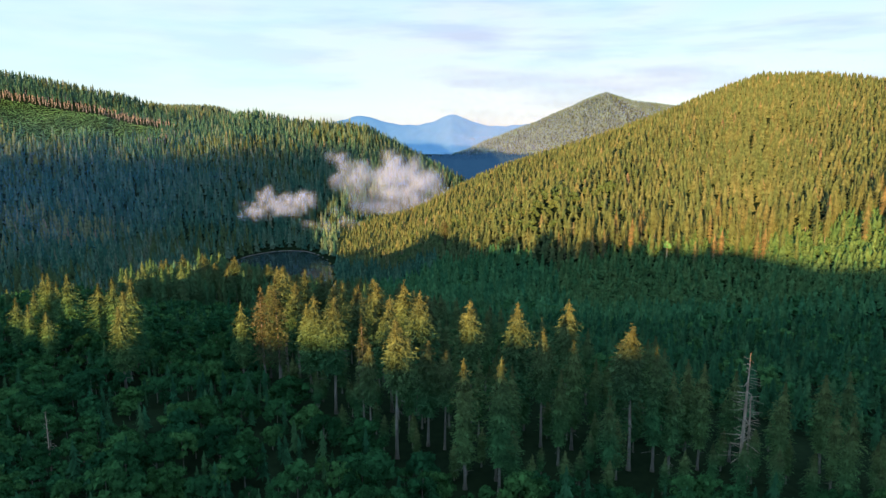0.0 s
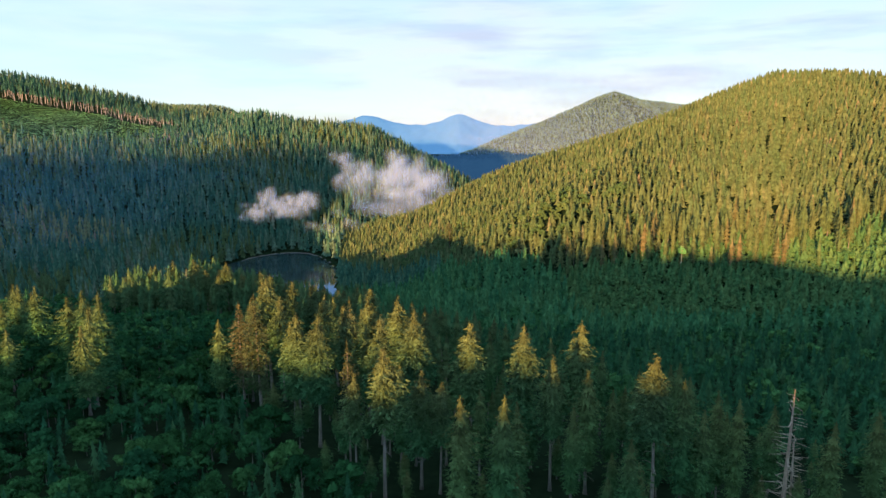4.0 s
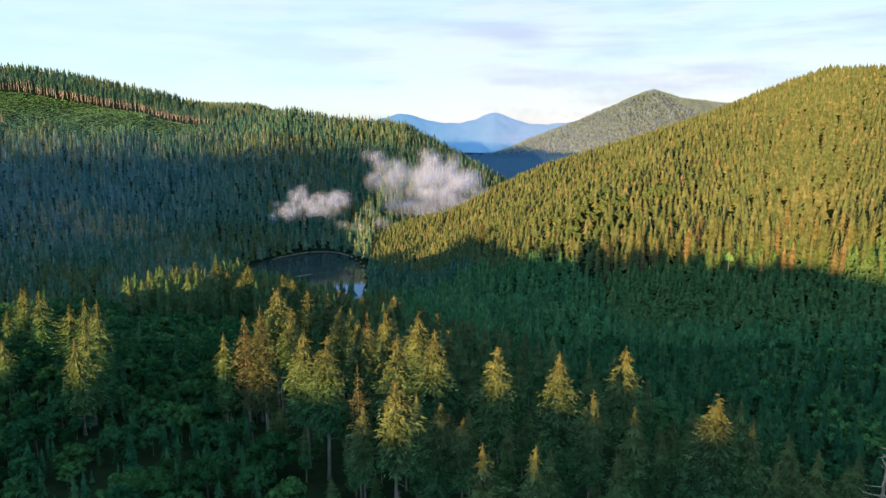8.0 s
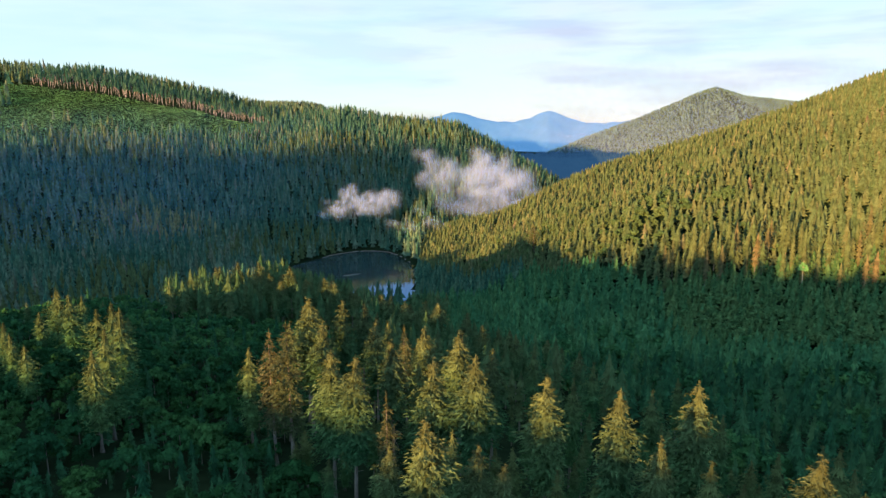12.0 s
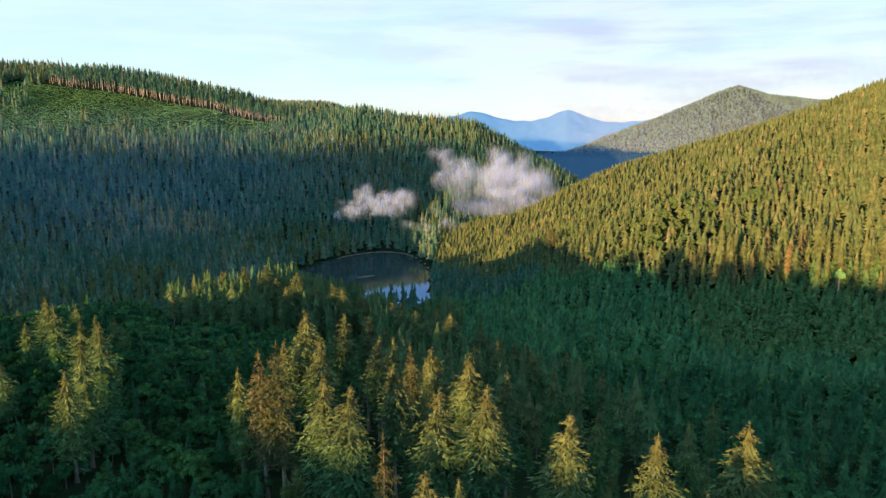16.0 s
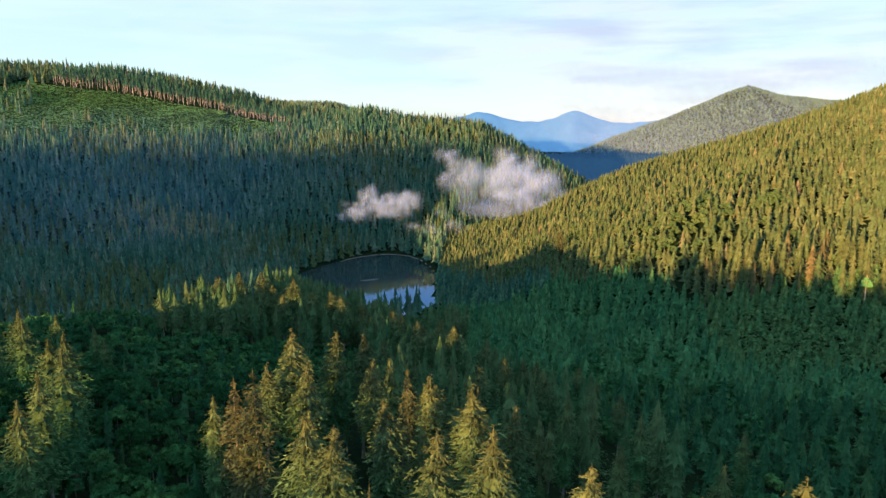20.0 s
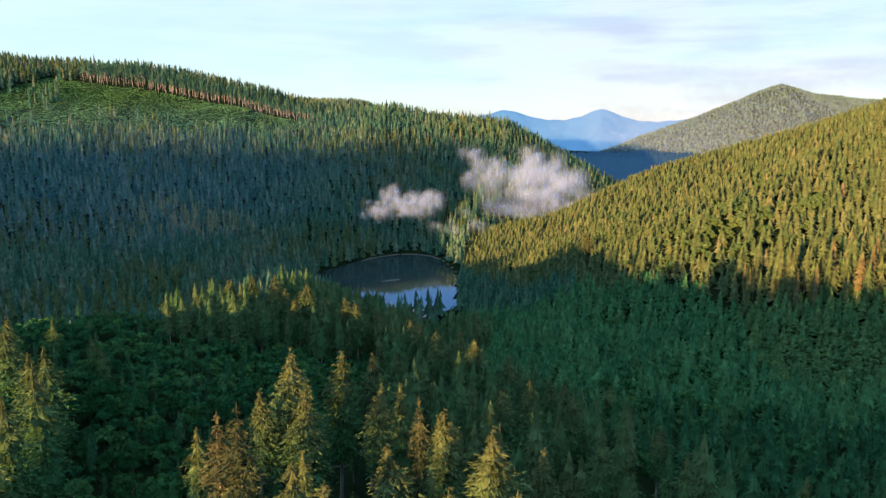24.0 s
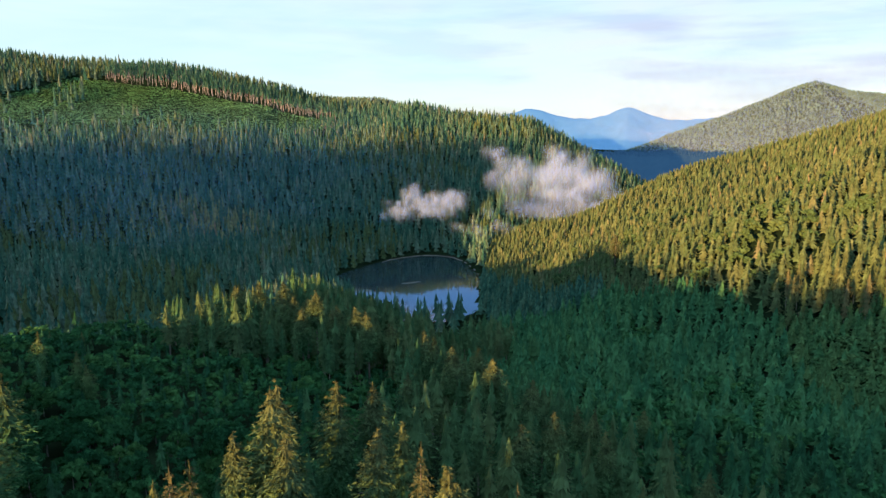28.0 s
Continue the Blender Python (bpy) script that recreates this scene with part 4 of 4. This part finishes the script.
# ---- unseen wood added behind the start of the flight, to block low light
p = jitter_grid(rs, -200, 180, -90, 58, 8.5)
alt = rs.random(len(p)) < .5
forest("young_spruce_forest", "unseen low young spruces behind the start, blocking low light", p[alt], 7, 11, YOUNG, (1.0, 1.3), mats=YOUNGMATS)
forest("leafy_grove", "unseen low deciduous trees behind the start, blocking low light", p[~alt], 6, 10, BLOB, (1.0, 1.4), mats=LEAFMATS)

# unseen trees added on the ridge, to soften its shadow on the hillside
q = jitter_grid(rs, -1560, -900, -464, -436, 12.0)
forest("spruce_forest", "unseen open row of tall spruces softening the ridge's shadow", q, 12, 52, FAR_LOW, (.55, .85))

# ---------------------------------------------------------------- lake shore and islet
sa = np.linspace(radians(44), radians(122), 90)
sr = 1 + .07 * np.sin(2 * sa + .6) + .05 * np.sin(3 * sa + 1.9) + .03 * np.sin(5 * sa)
sk = 1 / np.hypot(np.cos(sa) / LAKE_R[0], np.sin(sa) / LAKE_R[1])
bandv, bandt = [], []
for j, off in enumerate((-.010, .008, .022)):
    rr = (sr + off) * sk + (.5 * np.sin(sa * 23) + .4 * np.sin(sa * 41)) * (j + .2)
    bandv.append(np.stack([LAKE_C[0] + rr * np.cos(sa), LAKE_C[1] + rr * np.sin(sa), np.full(90, LAKE_Z + (-.25, .55, .5)[j])], 1))
bandv = np.concatenate(bandv)
bandv[:, 0] += lake_bend(bandv[:, 1])
for j in range(2):
    for i in range(89):
        a0, b0 = j * 90 + i, (j + 1) * 90 + i
        bandt.extend(((a0, a0 + 1, b0 + 1), (a0, b0 + 1, b0)))
tagged(new("shore", mesh_from("shore", bandv, bandt, [M_SHORE], smooth=True)), "narrow strip of pale bare mud round the lake", "shore", kind="structure")
iv, it = [], []
for k in range(24):
    a = 6.283 * k / 24
    for f_, z_ in ((1, -.2), (.8, .35), (.35, .6)):
        iv.append((12 * f_ * math.cos(a) * (1 + .15 * math.sin(3 * a)), 2.6 * f_ * math.sin(a), z_))
iv.append((0, 0, .65))
for k in range(24):
    a0, b0 = 3 * k, 3 * ((k + 1) % 24)
    for j in range(2):
        it.extend(((a0 + j, b0 + j, b0 + j + 1), (a0 + j, b0 + j + 1, a0 + j + 1)))
    it.append((a0 + 2, b0 + 2, 72))
islet = tagged(new("islet", mesh_from("islet", iv, it, [M_SHORE], smooth=True)), "tiny pale islet of driftwood and mud in the lake", "islet")
islet.matrix_world = pose(-208, 787, LAKE_Z, 0, 0, 40)

# ---------------------------------------------------------------- blue mountains far beyond
bx = np.arange(-1900, 1900, 16.0)
by = np.arange(4180, 4960, 20.0)


def blue_height(x, y):
    crest = 78 + 98 * np.exp(-np.abs((x - 62) / 165) ** 1.5) + 86 * np.exp(-np.abs((x + 560) / 215) ** 1.6) + 45 * np.exp(-((x + 1200) / 350) ** 2) + 30 * np.exp(-((x - 640) / 240) ** 2)
    return crest + 4 * wave(x, y, 60) - .62 * np.abs(y - 4640) + 4 * wave(x, y, 19) + 9 * np.abs(wave(x, y * .4, 75)) * np.clip(np.abs(y - 4640) / 150, 0, 1)


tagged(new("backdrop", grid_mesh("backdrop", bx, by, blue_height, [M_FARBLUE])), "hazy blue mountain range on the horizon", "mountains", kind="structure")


def foot_height(x, y):
    crest = -3 + 7 * wave(x, y, 90) + 3 * wave(x, y, 23) + 2.5 * wave(x, y, 7) + 2 * wave(x + 50, y, 3.7) - .05 * np.maximum(x - 250, 0)
    return crest - .5 * (np.sqrt((y - 2130) ** 2 + 900) - 30)


# added ridge; its blue is the shade on the far hill's lower slope
tagged(new("backdrop", grid_mesh("hill_foot", np.arange(-300, 700, 4.0), np.arange(1950, 2300, 14.0), foot_height, [M_FOOT])), "added low ridge coloured as the far hill's hazy shaded foot", "hill", kind="structure")

q = jitter_grid(rs, -300, 700, 2095, 2150, 7.0)
q = np.column_stack([q, foot_height(q[:, 0], q[:, 1])])
me = scatter_mesh("hill_foot_trees", FAR_TINY, q, rs.uniform(4, 9, len(q)), rs.uniform(1.4, 2.2, len(q)), rs, [M_FOOT, M_FOOT, M_FOOT], rs.random(len(q)))
tagged(new("far_spruce_forest", me), "added spruces coloured as the far hill's hazy shaded foot", "forest", kind="stuff")

# ---------------------------------------------------------------- mist
m, n, l = mat_nodes("mist")
o_ = n.new("ShaderNodeOutputMaterial")
uv_ = n.new("ShaderNodeAttribute")
uv_.attribute_name = "tint"
pw_ = n.new("ShaderNodeMath")
pw_.operation = "POWER"
pw_.inputs[1].default_value = 1.15
ml_ = n.new("ShaderNodeMath")
ml_.operation = "MULTIPLY"
geo_ = n.new("ShaderNodeNewGeometry")
nz_ = n.new("ShaderNodeTexNoise")
nz_.inputs["Scale"].default_value = .05
nz_.inputs["Detail"].default_value = 4
nz_.inputs["Roughness"].default_value = .5
mr_ = n.new("ShaderNodeMapRange")
mr_.inputs["From Min"].default_value, mr_.inputs["From Max"].default_value = .3, .7
mr_.inputs["To Min"].default_value = .55
mr_.inputs["To Max"].default_value = 1.0
l.new(geo_.outputs["Position"], nz_.inputs["Vector"])
l.new(nz_.outputs["Fac"], mr_.inputs["Value"])
l.new(uv_.outputs["Fac"], pw_.inputs[0])
l.new(pw_.outputs[0], ml_.inputs[0])
l.new(mr_.outputs["Result"], ml_.inputs[1])
df_ = n.new("ShaderNodeBsdfDiffuse")
df_.inputs["Color"].default_value = (.36, .46, .74, 1)
tl_ = n.new("ShaderNodeBsdfTranslucent")
tl_.inputs["Color"].default_value = (.36, .46, .74, 1)
m1_ = n.new("ShaderNodeMixShader")
m1_.inputs["Fac"].default_value = .5
tp_ = n.new("ShaderNodeBsdfTransparent")
m2_ = n.new("ShaderNodeMixShader")
l.new(df_.outputs[0], m1_.inputs[1])
l.new(tl_.outputs[0], m1_.inputs[2])
l.new(ml_.outputs[0], m2_.inputs["Fac"])
l.new(tp_.outputs[0], m2_.inputs[1])
l.new(m1_.outputs[0], m2_.inputs[2])
l.new(m2_.outputs[0], o_.inputs["Surface"])
M_MIST = m
M_HAZE = M_MIST.copy()                          # bluer copy: distance haze put into a sheet's colour
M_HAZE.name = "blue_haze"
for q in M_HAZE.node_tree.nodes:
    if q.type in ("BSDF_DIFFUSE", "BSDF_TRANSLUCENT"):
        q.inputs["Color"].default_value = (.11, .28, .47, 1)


def mist_bank(label, centre, wide, tall, puffs, seed, depth=26.0, layers=3):
    """A drifting bank of mist: billowing layers one behind the other, dense in the puffs and fading out between and under them."""
    r = np.random.default_rng(seed)
    nu, nv = 72, 40
    u, v = np.meshgrid(np.linspace(-1, 1, nu), np.linspace(-1, 1, nv))
    V, T, C = [], [], []
    for k in range(layers):
        fine = np.zeros_like(u)
        for o in range(4):
            f = 2.1 * 1.8 ** o
            ph = r.random(4) * 6.28
            a = r.random() * 3.14
            p_, q_ = u * wide / tall * math.cos(a) + v * math.sin(a), v * math.cos(a) - u * wide / tall * math.sin(a)
            fine += .62 ** o * np.sin(f * p_ + ph[0] + 1.3 * np.sin(f * .7 * q_ + ph[1])) * np.sin(f * q_ + ph[2] + 1.1 * np.sin(f * .8 * p_ + ph[3]))
        body = np.zeros_like(u)
        small = [(x + r.normal(0, .75) * rx, z + r.normal(0, .6) * rz, .65 * rz * tall / wide * (.7 + .7 * r.random()), .65 * rz * (.7 + .7 * r.random()), amp * .95) for x, z, rx, rz, amp in puffs for _ in range(4)]
        for x, z, rx, rz, amp in (*((x, z, rx * .8, rz, amp * .8) for x, z, rx, rz, amp in puffs), *small):
            body = np.maximum(body, amp * np.exp(-((u - x) / rx) ** 2 - ((v - z) / rz) ** 2 * np.where(v > z, 1.6, .6)))
        dens = np.clip((body + .11 * fine - .16) * 1.45, 0, 1) * np.clip((1 - np.abs(u)) * 6, 0, 1) * np.clip((1 - np.abs(v)) * 6, 0, 1)
        b = len(C)
        y = centre[1] - depth * (body * .9 + .10 * fine * body) + (k - 1) * depth * .55
        V.extend(np.stack([centre[0] + u * wide + (k - 1) * 3, y, centre[2] + v * tall], -1).reshape(-1, 3))
        C.extend((dens * (.42 if layers > 1 else .55)).ravel())
        i_ = (np.arange(nv - 1)[:, None] * nu + np.arange(nu - 1)[None]).ravel() + b
        keep = np.maximum.reduce([dens.ravel()[i_ - b + o] for o in (0, 1, nu, nu + 1)]) > .004
        i_ = i_[keep]
        T.extend(np.concatenate([np.stack([i_, i_ + 1, i_ + nu + 1], 1), np.stack([i_, i_ + nu + 1, i_ + nu], 1)]))
    return tagged(new("mist", mesh_from("mist", V, T, [M_MIST], C, smooth=True)), label, "mist", kind="stuff")


mist_bank("white morning mist drifting over the valley", (-92, 1070, -11), 114, 70,
          ((.22, .42, .34, .30, 1), (.52, .26, .30, .28, .95), (-.02, .28, .30, .28, .9), (-.52, .58, .13, .24, .7), (-.38, .25, .22, .28, .72), (.12, -.02, .55, .26, .85), (-.1, -.32, .6, .22, .7), (.40, -.25, .4, .22, .6)), 3)
mist_bank("small wisps of white mist above the lake", (-219, 892, -14), 60, 32,
          ((-.28, .42, .16, .34, .75), (-.05, .08, .36, .28, .8), (.45, .25, .28, .36, .75), (-.55, -.22, .36, .26, .72), (.15, -.15, .45, .24, .7)), 5, 12)
mist_bank("thin low mist over the head of the lake", (-165, 950, -48), 66, 20, ((-.1, 0, .6, .5, .42), (.4, .2, .4, .5, .40)), 6, 6, 1)
mist_bank("white mist in the distant valley", (225, 4150, 18), 120, 26, ((-.3, -.1, .4, .3, .8), (.3, .25, .4, .3, .8)), 8, 20, 1)


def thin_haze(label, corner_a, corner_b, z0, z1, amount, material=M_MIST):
    """A see-through sheet between two points that stands in for haze, fading out on every side."""
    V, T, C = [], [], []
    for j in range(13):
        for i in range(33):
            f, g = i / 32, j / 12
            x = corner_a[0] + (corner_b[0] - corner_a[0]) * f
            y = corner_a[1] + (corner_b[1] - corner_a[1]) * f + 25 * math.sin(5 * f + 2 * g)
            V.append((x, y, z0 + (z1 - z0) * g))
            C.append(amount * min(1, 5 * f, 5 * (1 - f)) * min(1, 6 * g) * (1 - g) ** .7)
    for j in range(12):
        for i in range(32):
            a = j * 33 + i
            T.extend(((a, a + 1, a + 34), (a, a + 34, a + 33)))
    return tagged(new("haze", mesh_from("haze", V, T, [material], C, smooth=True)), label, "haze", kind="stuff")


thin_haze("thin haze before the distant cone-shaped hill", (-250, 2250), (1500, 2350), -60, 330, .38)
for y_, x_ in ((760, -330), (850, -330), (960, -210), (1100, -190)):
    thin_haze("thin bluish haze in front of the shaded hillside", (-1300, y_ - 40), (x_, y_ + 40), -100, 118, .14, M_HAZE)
